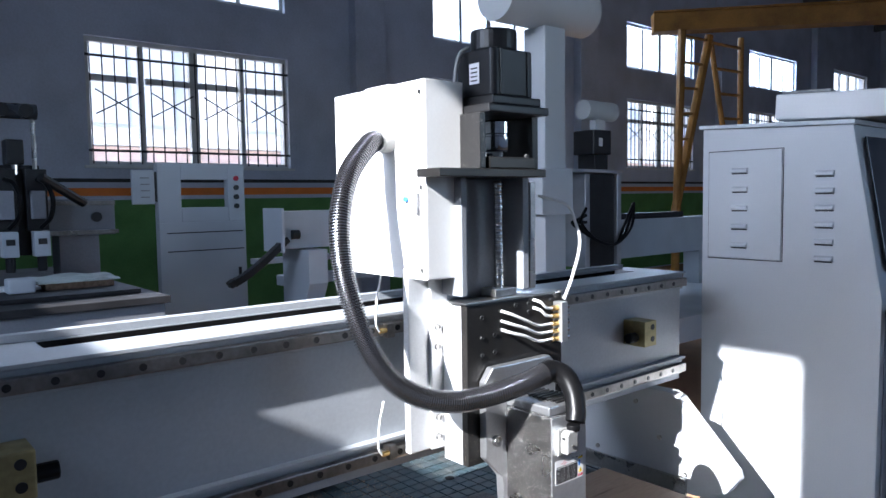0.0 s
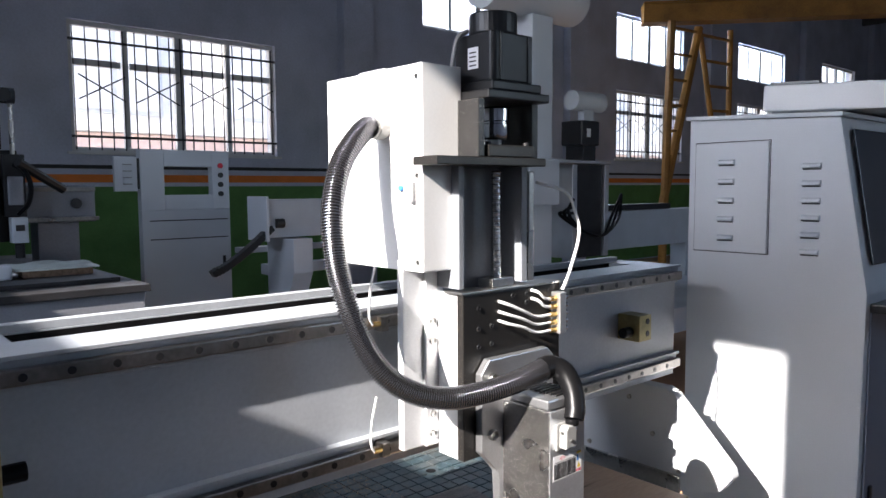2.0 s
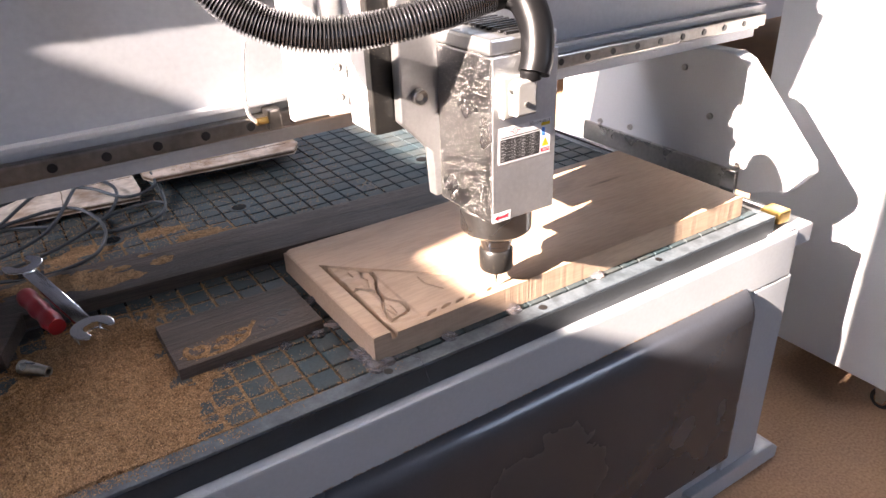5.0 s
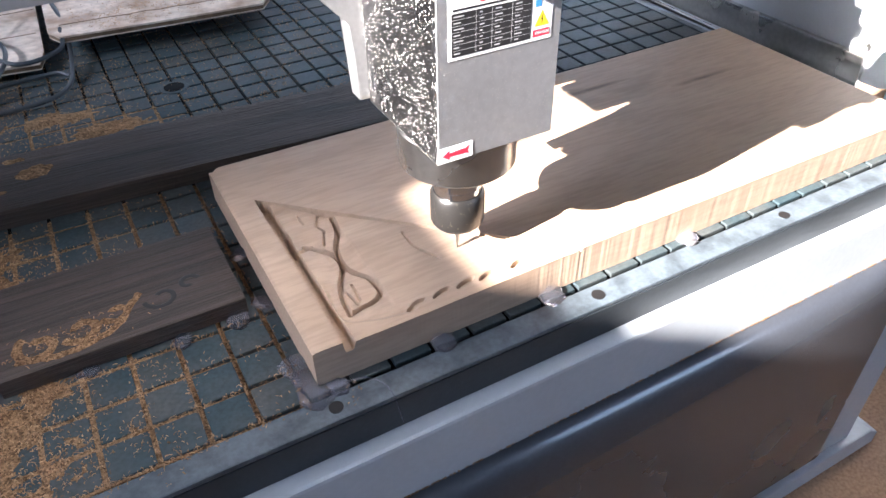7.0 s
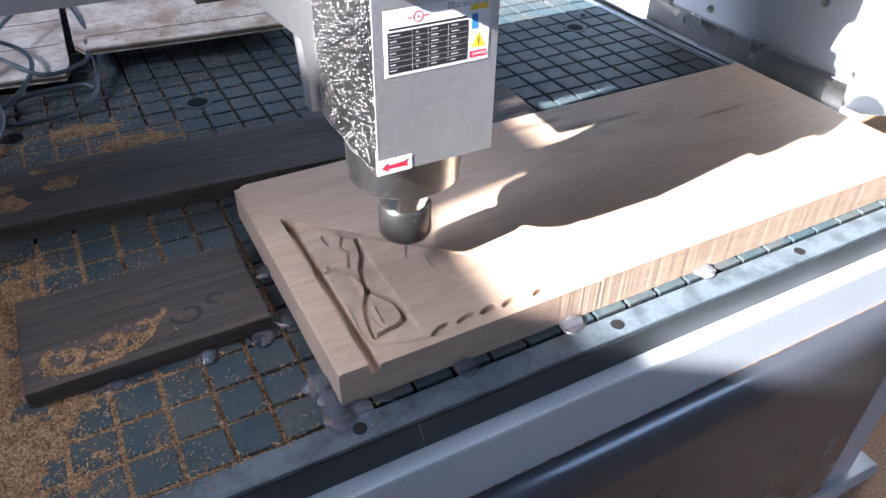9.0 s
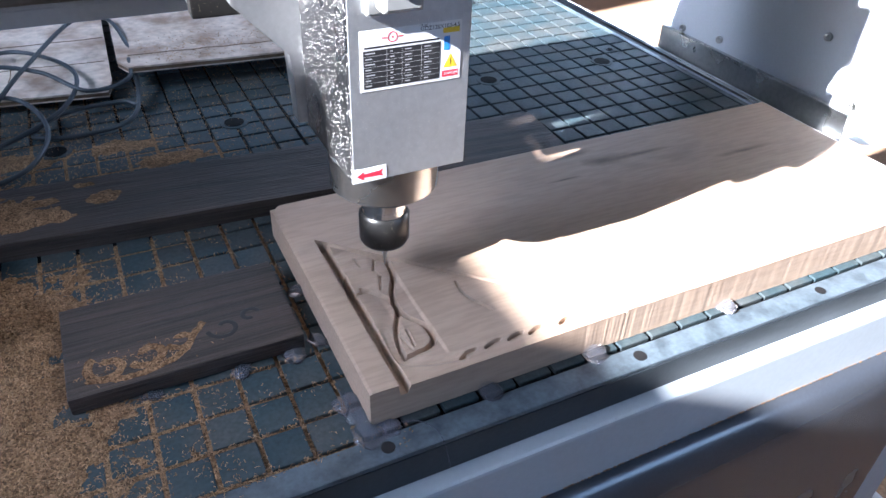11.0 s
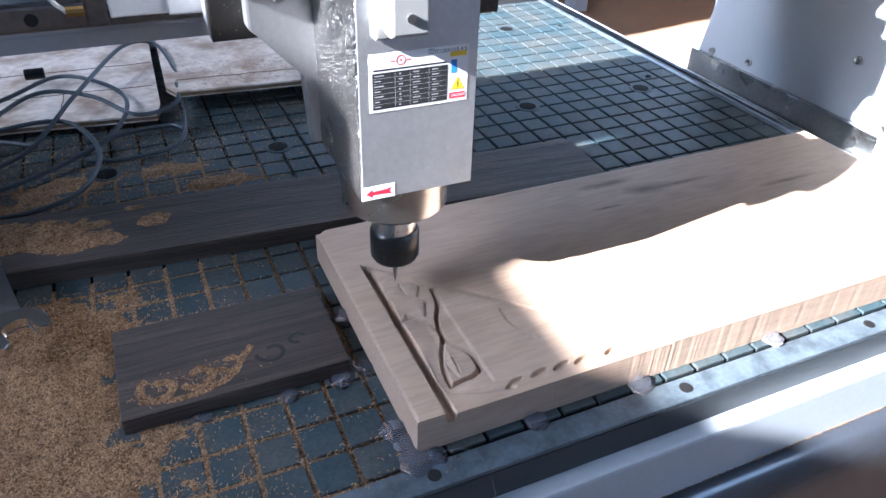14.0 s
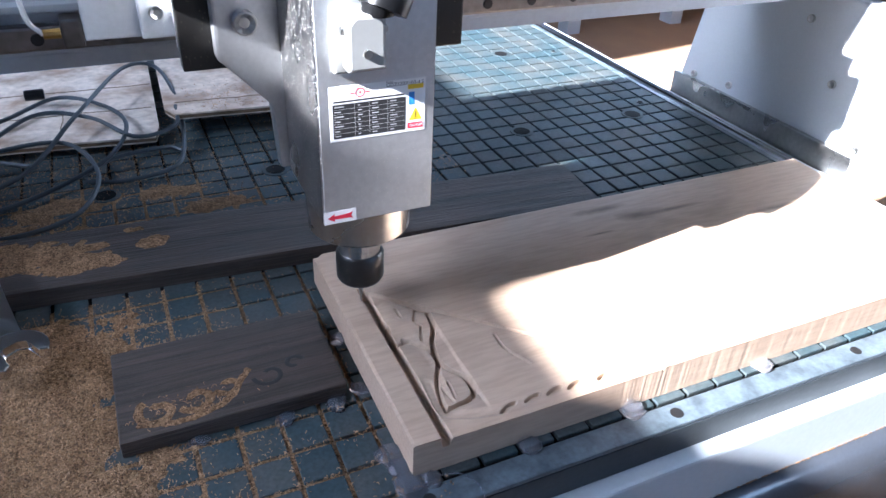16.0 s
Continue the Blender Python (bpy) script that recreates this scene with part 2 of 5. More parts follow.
OAK = wood("pale_timber", (0.49, 0.355, 0.255), (0.455, 0.32, 0.225), (3.0, 14, 14), 0.62, 0.10, 0.5, grain=0.12, spots=KNOTS)
DARKWOOD = wood("dark_timber", (0.074, 0.053, 0.042), (0.020, 0.014, 0.011), (1.5, 30, 30), 0.6, 0.9, 0.2)
DUSTN, DUSTL = DUST.node_tree.nodes, DUST.node_tree.links
fleck, fsep, fmap, fmul = DUSTN.new("ShaderNodeTexVoronoi"), DUSTN.new("ShaderNodeSeparateColor"), DUSTN.new("ShaderNodeMapRange"), DUSTN.new("ShaderNodeVectorMath")
fleck.inputs["Scale"].default_value, fmul.operation = 620.0, "SCALE"
DUSTL.new(next(q for q in DUSTN if q.type == "TEX_COORD").outputs["Object"], fleck.inputs["Vector"])
DUSTL.new(fleck.outputs["Color"], fsep.inputs[0])
fmap.inputs["To Min"].default_value, fmap.inputs["To Max"].default_value = 0.32, 1.25
DUSTL.new(fsep.outputs[0], fmap.inputs["Value"])
DUSTL.new(DUSTN["Principled BSDF"].inputs["Base Color"].links[0].from_socket, fmul.inputs[0])
DUSTL.new(fmap.outputs[0], fmul.inputs["Scale"])
DUSTL.new(fmul.outputs[0], DUSTN["Principled BSDF"].inputs["Base Color"])
CARD = mat("cardboard", (0.74, 0.63, 0.53), 0.85, 0, 0.28, 16, 90, 0.5, col2=(0.40, 0.28, 0.20))
CARDEDGE = mat("cardboard_edge", (0.20, 0.13, 0.08), 0.9, 0, 0.3, 60, 300, 0.5)
GLUE = mat("hot_glue", (0.86, 0.86, 0.95), 0.08, 0, 0.1, 40, 90, 0.1)
GLUE.node_tree.nodes["Principled BSDF"].inputs["Transmission Weight"].default_value = 0.93
GLUE.node_tree.nodes["Principled BSDF"].inputs["IOR"].default_value = 1.35
RED = mat("red_plastic", (0.34, 0.015, 0.02), 0.4, 0, 0.1, 20, 90, 0.0)
CABLE = mat("dark_cable", (0.035, 0.045, 0.055), 0.45, 0, 0.1, 20, 90, 0.0)
LABELWHITE = mat("label_white", (0.80, 0.80, 0.80), 0.4, 0, 0.03, 20, 90, 0.0)
LABELBLACK = mat("label_black", (0.02, 0.02, 0.022), 0.35, 0, 0.1, 20, 90, 0.0)
LABELGREY = mat("label_print", (0.42, 0.42, 0.43), 0.4, 0, 0.05, 20, 90, 0.0)
TABLEEDGE = mat("vacuum_table_edge", (0.030, 0.037, 0.044), 0.5, 0, 0.2, 12, 200, 0.08)
EDGESTRIP = mat("edge_strip_board", (0.10, 0.125, 0.145), 0.38, 0, 0.3, 45, 240, 0.2, col2=(0.050, 0.064, 0.075))
LABELRED = mat("label_red", (0.65, 0.03, 0.06), 0.4, 0, 0.05, 20, 90, 0.0)
LABELYELLOW = mat("label_yellow", (0.80, 0.55, 0.03), 0.4, 0, 0.05, 20, 90, 0.0)
LABELBLUE = mat("label_blue", (0.05, 0.25, 0.7), 0.4, 0, 0.05, 20, 90, 0.0)
GLASS = bpy.data.materials.new("window_glass")
GLASS.use_nodes = True
GLASS.node_tree.nodes["Principled BSDF"].inputs["Transmission Weight"].default_value = 1.0
GLASS.node_tree.nodes["Principled BSDF"].inputs["Roughness"].default_value = 0.0
GLASS.node_tree.nodes["Principled BSDF"].inputs["IOR"].default_value = 1.02
SCREEN = mat("dark_screen", (0.012, 0.013, 0.016), 0.12, 0, 0.1, 5, 60, 0.0)


# ---- shapes ----
def part(name, bm, material, parent=None, label="", smooth=False):
    me = bpy.data.meshes.new(name)
    bmesh.ops.recalc_face_normals(bm, faces=bm.faces)
    if smooth:
        for f in bm.faces:
            f.smooth = True
    bm.to_mesh(me)
    bm.free()
    me.materials.append(material)
    ob = new(name, me)
    if smooth:
        me.set_sharp_from_angle(angle=radians(40))
    ob.parent = parent
    if label:
        ob["label"] = label
    return ob


def thing(name, label, category, x=0, y=0, z=0, kind="", group=""):
    ob = new(name)
    ob.empty_display_size = 0.05
    ob.location = (x, y, z)
    return tagged(ob, label, category, group, kind)


def box(x0, x1, y0, y1, z0, z1, bevel=0.0, bm=None):
    bm = bm or bmesh.new()
    r = bmesh.ops.create_cube(bm, size=1)
    bmesh.ops.scale(bm, vec=(abs(x1 - x0), abs(y1 - y0), abs(z1 - z0)), verts=r["verts"])
    bmesh.ops.translate(bm, vec=((x0 + x1) / 2, (y0 + y1) / 2, (z0 + z1) / 2), verts=r["verts"])
    if bevel:
        es = list({e for v in r["verts"] for e in v.link_edges})
        bmesh.ops.bevel(bm, geom=es, offset=bevel, segments=2, affect="EDGES", profile=0.6)
    return bm


def cyl(c, axis, r, length, seg=24, r2=None, bevel=0.0, bm=None):
    """A cylinder centred at c along an axis."""
    bm = bm or bmesh.new()
    turn = {"z": Matrix(), "x": Matrix.Rotation(radians(90), 4, "Y"), "y": Matrix.Rotation(radians(-90), 4, "X")}[axis]
    v = bmesh.ops.create_cone(bm, cap_ends=True, segments=seg, radius1=r, radius2=r if r2 is None else r2, depth=length,
                              matrix=Matrix.Translation(c) @ turn)["verts"]
    if bevel:
        es = [e for e in {e for w in v for e in w.link_edges} if any(len(f.verts) > 4 for f in e.link_faces)]
        bmesh.ops.bevel(bm, geom=es, offset=bevel, segments=2, affect="EDGES", profile=0.6)
    return bm


def prism(pts, axis, a, b, bevel=0.0, bm=None):
    """A polygon pulled out along an axis from a to b; pts in the two other axes, in order x, y, z."""
    bm = bm or bmesh.new()
    def at(p, d):
        return {"x": (d, p[0], p[1]), "y": (p[0], d, p[1]), "z": (p[0], p[1], d)}[axis]
    lo, hi = [bm.verts.new(at(p, a)) for p in pts], [bm.verts.new(at(p, b)) for p in pts]
    fs = [bm.faces.new(lo), bm.faces.new(hi[::-1])]
    n = len(pts)
    for i in range(n):
        fs.append(bm.faces.new((lo[i], hi[i], hi[(i + 1) % n], lo[(i + 1) % n])))
    if bevel:
        bmesh.ops.bevel(bm, geom=list({e for f in fs for e in f.edges}), offset=bevel, segments=2, affect="EDGES", profile=0.6)
    return bm


def spline(pts, n):
    """A smooth line through points."""
    p = [Vector(q) for q in pts]
    p = [p[0] * 2 - p[1]] + p + [p[-1] * 2 - p[-2]]
    out = []
    for i in range(1, len(p) - 2):
        for k in range(n):
            t = k / n
            a, b, c, d = p[i - 1], p[i], p[i + 1], p[i + 2]
            out.append(0.5 * (2 * b + (c - a) * t + (2 * a - 5 * b + 4 * c - d) * t * t + (3 * b - a - 3 * c + d) * t ** 3))
    out.append(p[-2])
    return out


def sweep(line, radius, seg=10, bm=None):
    """A tube along a line; radius is a number or a function of the point's index."""
    bm = bm or bmesh.new()
    up, rings = Vector((0.13, 0.21, 0.97)).normalized(), []
    for i, q in enumerate(line):
        d = (line[min(i + 1, len(line) - 1)] - line[max(i - 1, 0)]).normalized()
        s = d.cross(up)
        s = s.normalized() if s.length > 1e-4 else d.orthogonal().normalized()
        up = s.cross(d)
        r = radius(i) if callable(radius) else radius
        rings.append([bm.verts.new(q + (s * math.cos(2 * math.pi * k / seg) + up * math.sin(2 * math.pi * k / seg)) * r) for k in range(seg)])
    for a, b in zip(rings, rings[1:]):
        for k in range(seg):
            bm.faces.new((a[k], a[(k + 1) % seg], b[(k + 1) % seg], b[k]))
    bm.faces.new(rings[0][::-1]), bm.faces.new(rings[-1])
    return bm


def lathe(prof, c, seg=32, bm=None):
    """Turned about an upright axis through c; prof of (radius, height)."""
    bm = bm or bmesh.new()
    rings = [[bm.verts.new((c[0] + r * math.cos(2 * math.pi * k / seg), c[1] + r * math.sin(2 * math.pi * k / seg), c[2] + h)) for k in range(seg)] for r, h in prof]
    for a, b in zip(rings, rings[1:]):
        for k in range(seg):
            bm.faces.new((a[k], a[(k + 1) % seg], b[(k + 1) % seg], b[k]))
    bm.faces.new(rings[0][::-1]), bm.faces.new(rings[-1])
    return bm


BOLT = {}


def bolt(parent, c, axis="y", r=0.006, h=0.005, material=None):
    """A socket-head bolt: a bevelled head with a recessed hexagon."""
    key = (axis, r, h, (material or STEEL).name)
    if key not in BOLT:
        bm = cyl((0, 0, 0), axis, r, h, 14, bevel=r * 0.15)
        k = {"x": Vector((1, 0, 0)), "y": Vector((0, 1, 0)), "z": Vector((0, 0, 1))}[axis]
        for sgn in (1, -1):
            f = max(bm.faces, key=lambda q: q.calc_center_median().dot(k) * sgn + q.calc_area() * 10)
            ins = bmesh.ops.inset_individual(bm, faces=[f], thickness=r * 0.42)
            bmesh.ops.translate(bm, vec=-k * sgn * h * 0.35, verts=f.verts)
        ob = part("bolt", bm, material or STEEL, parent)
        BOLT[key] = ob.data
        ob.location = c
        return ob
    ob = new("bolt", BOLT[key])
    ob.parent, ob.location = parent, c
    return ob


def bar(parent, name, x0, x1, y0, y1, z0, z1, material, bevel=0.002, label=""):
    return part(name, box(x0, x1, y0, y1, z0, z1, bevel), material, parent, label)

# ---- the hall ----
def wall(name, axis, at, thick, s0, s1, z0, z1, openings, material):
    """A wall in the plane axis = at, from s0 to s1, with openings (s0, s1, z0, z1) right through it."""
    ss = sorted({s0, s1, *(v for o in openings for v in o[:2])})
    zs = sorted({z0, z1, *(v for o in openings for v in o[2:])})
    bm = bmesh.new()
    for a, b in zip(ss, ss[1:]):
        for c, d in zip(zs, zs[1:]):
            m, k = (a + b) / 2, (c + d) / 2
            if not any(o[0] < m < o[1] and o[2] < k < o[3] for o in openings):
                if axis == "y":
                    box(a, b, at, at + thick, c, d, 0, bm)
                else:
                    box(at, at + thick, a, b, c, d, 0, bm)
    bmesh.ops.remove_doubles(bm, verts=bm.verts, dist=1e-5)
    return tagged(part(name, bm, material), kind="structure", label="painted masonry wall of the workshop", category="wall")


NY, WX = 7.35, -2.63
LOW = [(1.26, 3.62, 1.84, 3.20), (5.98, 8.34, 1.84, 3.20), (10.70, 13.02, 1.96, 3.26), (15.36, 17.74, 2.0, 3.34), (20.0, 22.3, 2.0, 3.34)]
UP = [(1.26, 3.60, 3.76, 4.60), (6.0, 8.34, 3.76, 4.62), (10.70, 13.02, 3.83, 4.68), (15.36, 17.74, 3.88, 4.70), (20.0, 22.3, 3.9, 4.74)]
# WWIN, the west opening, is out of view and sized to place the sun patch
WWIN = (-0.585, 1.80, 2.30, 3.36)
floor = tagged(part("floor", box(WX - 0.3, 30, -5.3, NY + 0.3, -0.1, 0), FLOORMAT), "dusty concrete floor strewn with sawdust", "floor", kind="structure")
ground = tagged(part("ground", box(-90, 120, -90, 120, -0.4, -0.12), mat("yard_paving", (0.5, 0.48, 0.45), 0.9, 0, 0.1, 1, 20, 0.1)), "pale paved yard outside", "ground", kind="structure")
wall("wall_north", "y", NY, 0.25, WX, 30, 0, 6.6, LOW + UP, WALLPAINT)
wall("wall_west", "x", WX - 0.25, 0.25, -5.3, NY + 0.25, 0, 6.6, [WWIN], WALLPAINT)
# the south opening is assumed, made only to admit fill light
wall("wall_south", "y", -5.3, 0.25, WX, 30, 0, 6.6, [(3.0, 5.8, 1.8, 3.4)], WALLPAINT)
wall("wall_east", "x", 30, 0.25, -5.3, NY + 0.25, 0, 6.6, [], WALLPAINT)
bm = box(WX - 0.25, 30.25, -5.3, NY + 0.25, 6.6, 6.75)
for i in range(7):
    x = -0.5 + i * 4.65
    box(x - 0.08, x + 0.08, -5.05, NY - 0.002, 6.1, 6.598, 0, bm)
for i in range(9):
    y = -4.5 + i * 1.4
    box(WX, 30, y - 0.04, y + 0.04, 6.35, 6.597, 0, bm)
tagged(part("ceiling", bm, ROOF), "dark sheet roof on steel trusses", "ceiling", kind="structure")
for i, x in enumerate((4.78, 9.4, 14.1, 18.8, 23.5)):
    tagged(part("pilaster", box(x - 0.24, x + 0.24, NY - 0.16, NY - 0.002, 0, 6.6, 0.006), WALLPAINT), "painted wall pilaster between the windows", "pilaster", kind="structure")
for name, m, z0, z1, d in (("trim", STRIPE_K, 1.66, 1.70, 0.006), ("trim", STRIPE_O, 1.515, 1.60, 0.005), ("trim", STRIPE_G, 0.02, 1.47, 0.004)):
    tagged(part(name, box(WX, 29.9, NY - d, NY - 0.0005, z0, z1), m), "painted band along the workshop wall", "painted band", kind="structure")


def window(o, axis, at, grille, sill=True, name="window"):
    """A steel window in four lights with a transom, and an iron grille where there is one."""
    s0, s1, z0, z1 = o
    w = thing(name, "steel window with painted frame" + (" and iron grille" if grille else ""), "window", kind="structure")
    def b(nm, a, c, d, e, y0, y1, m, bev=0.004):
        if axis == "y":
            bar(w, nm, a, c, at + y0, at + y1, d, e, m, bev)
        else:
            bar(w, nm, at - y1, at - y0, a, c, d, e, m, bev)
    f = 0.05
    b("window_frame", s0, s1, z1 - f, z1, 0.06, 0.13, WINFRAME)
    b("window_frame", s0, s1, z0, z0 + f, 0.06, 0.13, WINFRAME)
    b("window_frame", s0, s0 + f, z0 + f, z1 - f, 0.06, 0.13, WINFRAME)
    b("window_frame", s1 - f, s1, z0 + f, z1 - f, 0.06, 0.13, WINFRAME)
    q = (s1 - s0) / 4
    tall = z1 - z0 > 1.1
    zt = z0 + (z1 - z0) * 0.69
    for i in (1, 2, 3):
        k = 0.05 if i == 2 else 0.028
        b("mullion", s0 + q * i - k, s0 + q * i + k, z0 + f, z1 - f, 0.062, 0.128, WINFRAME)
    if tall:
        for i in range(4):
            b("transom", s0 + q * i + 0.052, s0 + q * (i + 1) - 0.052, zt - 0.035, zt + 0.035, 0.064, 0.126, WINFRAME)
    if sill:
        b("window_sill", s0 - 0.05, s1 + 0.05, z0 - 0.03, z0 - 0.001, -0.03, 0.12, WINFRAME)
    if grille:
        n = 19
        for i in range(n):
            x = s0 + 0.05 + (s1 - s0 - 0.1) * i / (n - 1)
            b("grille_bar", x - 0.006, x + 0.006, z0 + 0.02, z1 - 0.06, 0.02, 0.032, IRON, 0)
        for z in (z0 + 0.16, z1 - 0.2):
            b("grille_rail", s0 - 0.08, s1 + 0.06, z - 0.013, z + 0.013, 0.004, 0.018, IRON, 0)
        zm = z0 + (z1 - z0) * 0.5
        for i in range(4):
            for sgn in (1, -1):
                x0, x1 = s0 + q * i + 0.1, s0 + q * (i + 1) - 0.02
                bm = sweep([Vector((x0, at + 0.036, zm + sgn * 0.13)), Vector((x1, at + 0.036, zm - sgn * 0.13))], 0.008, 6)
                part("grille_diagonal", bm, IRON, w)
    return w


for i, o in enumerate(LOW):
    window(o, "y", NY, True, name="window_%d" % (i + 1))
for i, o in enumerate(UP):
    window(o, "y", NY, False, False, name="window_%d" % (i + 6))

# unseen sun window: an added deep rail trims the light beside the open part
ww = thing("window_11", "unseen steel window, its deep bottom rail added to trim the sunlight", "window", kind="structure")
bar(ww, "sun_trim_rail", WX - 0.16, WX - 0.10, -0.245, WWIN[1], WWIN[2] + 0.001, 2.49, WINFRAME, 0.004)
bar(ww, "window_sill", WX - 0.24, WX + 0.03, WWIN[0] - 0.04, WWIN[1] + 0.04, WWIN[2] - 0.032, WWIN[2] - 0.001, WINFRAME, 0.004)

# the house across the yard
house = thing("neighbour_house", "pale rendered building across the yard", "building", 0, 15, 0)
bm = bmesh.new()
part("wall", box(-14, 40, 0, 4, -0.12, 7.5, 0, bm), mat("pale_render", (0.80, 0.79, 0.77), 0.9, 0, 0.08, 0.6, 10, 0.1), house)
part("plinth", box(-14, 40, -0.06, -0.001, -0.12, 2.6), mat("pink_render", (0.70, 0.55, 0.50), 0.9, 0, 0.1, 0.6, 10, 0.1), house)
part("ledge", box(-14, 40, -0.25, -0.002, 2.62, 2.80), WINFRAME, house)
for i in range(12):
    x = -3.5 + i * 3.3
    wv = bar(house, "window", x, x + 1.9, -0.08, -0.003, 3.0, 4.9, WINFRAME, 0)
    for k in range(2):
        bar(wv, "pane", x + 0.08 + k * 0.92, x + 0.90 + k * 0.92, -0.1, -0.082, 3.08, 4.82, mat("pale_pane", (0.55, 0.58, 0.60), 0.3, 0, 0.1, 2, 30, 0.0) if i + k == 0 else bpy.data.materials["pale_pane"], 0)

# ---- overhead crane ----
crane = thing("gantry_crane", "yellow painted steel gantry crane with lattice legs", "crane", 0, 5.5, 0)
along = Vector((3.2, -3.7, 0))
gd = part("girder", box(-0.35, along.length, -0.16, 0.16, 3.98, 4.26, 0.01), CRANE, crane, "orange-yellow box girder")
gd.matrix_basis = pose(9.45, 0.05, 0, 0, 0, math.degrees(math.atan2(along.y, along.x)))
gf = part("girder_flange", box(-0.35, along.length, -0.22, 0.22, 4.261, 4.285, 0.004), CRANE, crane)
gf.matrix_basis = gd.matrix_basis.copy()
def strut(parent, name, a, b, r, m):
    return part(name, sweep([Vector(a), Vector(b)], r, 8), m, parent)
strut(crane, "leg", (9.40, -0.1, 3.99), (9.24, -0.1, 0.05), 0.065, CRANE)
strut(crane, "leg", (10.20, -0.1, 4.0), (9.05, -0.1, 0.6), 0.07, CRANE)
strut(crane, "ladder_rail", (10.22, -0.1, 3.98), (10.98, -0.1, 1.5), 0.045, CRANE)
strut(crane, "ladder_rail", (11.23, -0.1, 4.1), (11.25, -0.1, 0.1), 0.05, CRANE)
for i in range(6):
    z = 1.9 + i * 0.40
    strut(crane, "rung", (10.22 + (3.98 - z) * 0.306, -0.1, z), (11.24, -0.1, z + 0.02), 0.026, CRANE)
    strut(crane, "rung", (9.26 + (z - 0.05) * 0.04, -0.1, z), (9.05 + (z - 0.6) * 0.338, -0.1, z + 0.02), 0.024, CRANE)
bar(crane, "foot", 9.1, 11.6, -0.25, 0.25, 0.0, 0.12, CRANE, 0.01)


# ---- the router: bed ----
XL, XR, YB = -0.62, 0.815, 2.0
bed = thing("router_bed", "grey steel router bed with a black grooved vacuum table", "machine bed")
part("vacuum_table", box(XL, XR, -0.037, YB, 0.600, 0.6345, 0.001), BEDGROOVE, bed, "black vacuum table board with grooves")
part("edge_strip", box(XL, XR, -0.040, -0.0135, 0.6347, 0.640, 0.0015), EDGESTRIP, bed)
part("table_edge", box(XL, XR, -0.0405, -0.0372, 0.5995, 0.6345, 0.0008), TABLEEDGE, bed)
part("edge_strip", box(XR - 0.012, XR, -0.013, YB, 0.6347, 0.640, 0.0015), EDGESTRIP, bed)
bar(bed, "frame_beam", XL - 0.05, 0.872, -0.058, 0.02, 0.505, 0.5995, FRAMEPAINT, 0.004)
bar(bed, "frame_top", XL - 0.05, 0.928, -0.052, YB, 0.56, 0.5992, PAINT, 0.003)
bar(bed, "frame_plate", XL - 0.05, 0.765, -0.05, 0.02, 0.02, 0.5045, FRAMEPAINT, 0.002)


def bulged_panel(x0, x1, z0, z1, y_back, depth, r):
    """A cover panel that stands proud of the frame: its top edge is rolled over in a wide curve, its corner rounded."""
    prof = [(y_back, z1)] + [(y_back - depth * math.sin(q), z1 - r * (1 - math.cos(q))) for q in [k * math.pi / 24 for k in range(1, 13)]]
    prof += [(y_back - depth, z0 + 0.006), (y_back - depth + 0.006, z0), (y_back, z0)]
    bm, rings = bmesh.new(), []
    ends = [(x0, 0.0)] + [(x1 - 0.022 + 0.022 * math.sin(q), 0.030 * (1 - math.cos(q))) for q in [k * math.pi / 16 for k in range(9)]]
    for x, cut in ends:
        ring = []
        for y, z in prof:
            inward = cut * 0.5
            ring.append(bm.verts.new((x, min(y_back, y + inward), z - cut * max(0.0, (z - z1 + 0.12) / 0.12))))
        rings.append(ring)
    m = len(prof)
    for p, q in zip(rings, rings[1:]):
        for k in range(m):
            bm.faces.new((p[k], p[(k + 1) % m], q[(k + 1) % m], q[k]))
    bm.faces.new(rings[0]), bm.faces.new(rings[-1][::-1])
    return bm


part("cover_panel", bulged_panel(XL - 0.05, 0.752, 0.12, 0.524, -0.0502, 0.034, 0.060), DARKPANEL, bed, "dark glossy cover panel with a rounded top", smooth=True)
rl2 = random.Random(23)
bm = bmesh.new()
for k in range(420):
    x = rl2.uniform(XL, 0.74)
    box(x, x + rl2.uniform(0.0008, 0.0045), -0.0582 - rl2.uniform(0.0004, 0.0016), -0.0582, 0.5238, 0.5238 + rl2.uniform(0.0002, 0.0008), 0, bm)
part("ledge_dust", bm, DUST, bed, "line of sawdust lying on the panel ledge")["kind"] = "stuff"
bar(bed, "leg", 0.766, 0.880, -0.058, 0.06, 0.05, 0.5043, FRAMEPAINT, 0.004)
part("foot", prism([(0.655, 0.0), (0.955, 0.0), (0.955, 0.03), (0.93, 0.049), (0.655, 0.049)], "y", -0.070, 0.09, 0.003), PAINT, bed)
bar(bed, "lower_rail", XL, 0.654, -0.03, 0.04, 0.0, 0.0195, PAINT, 0.003)
bar(bed, "side_beam", 0.884, 0.928, 0.02, YB, 0.40, 0.5585, PAINT, 0.004)
part("side_shaft", cyl((0.868, 1.0, 0.612), "y", 0.012, 1.96, 16), CHROME, bed, "polished round guide shaft")
part("shaft_support", prism([(0.846, 0.5993), (0.890, 0.5993), (0.874, 0.603), (0.862, 0.603)], "y", 0.03, 1.97), ALU, bed)
part("drain_bracket", prism([(0.80, 0.5998), (0.872, 0.5998), (0.872, 0.606), (0.80, 0.606)], "y", -0.052, 0.0, 0.003), PAINT, bed)
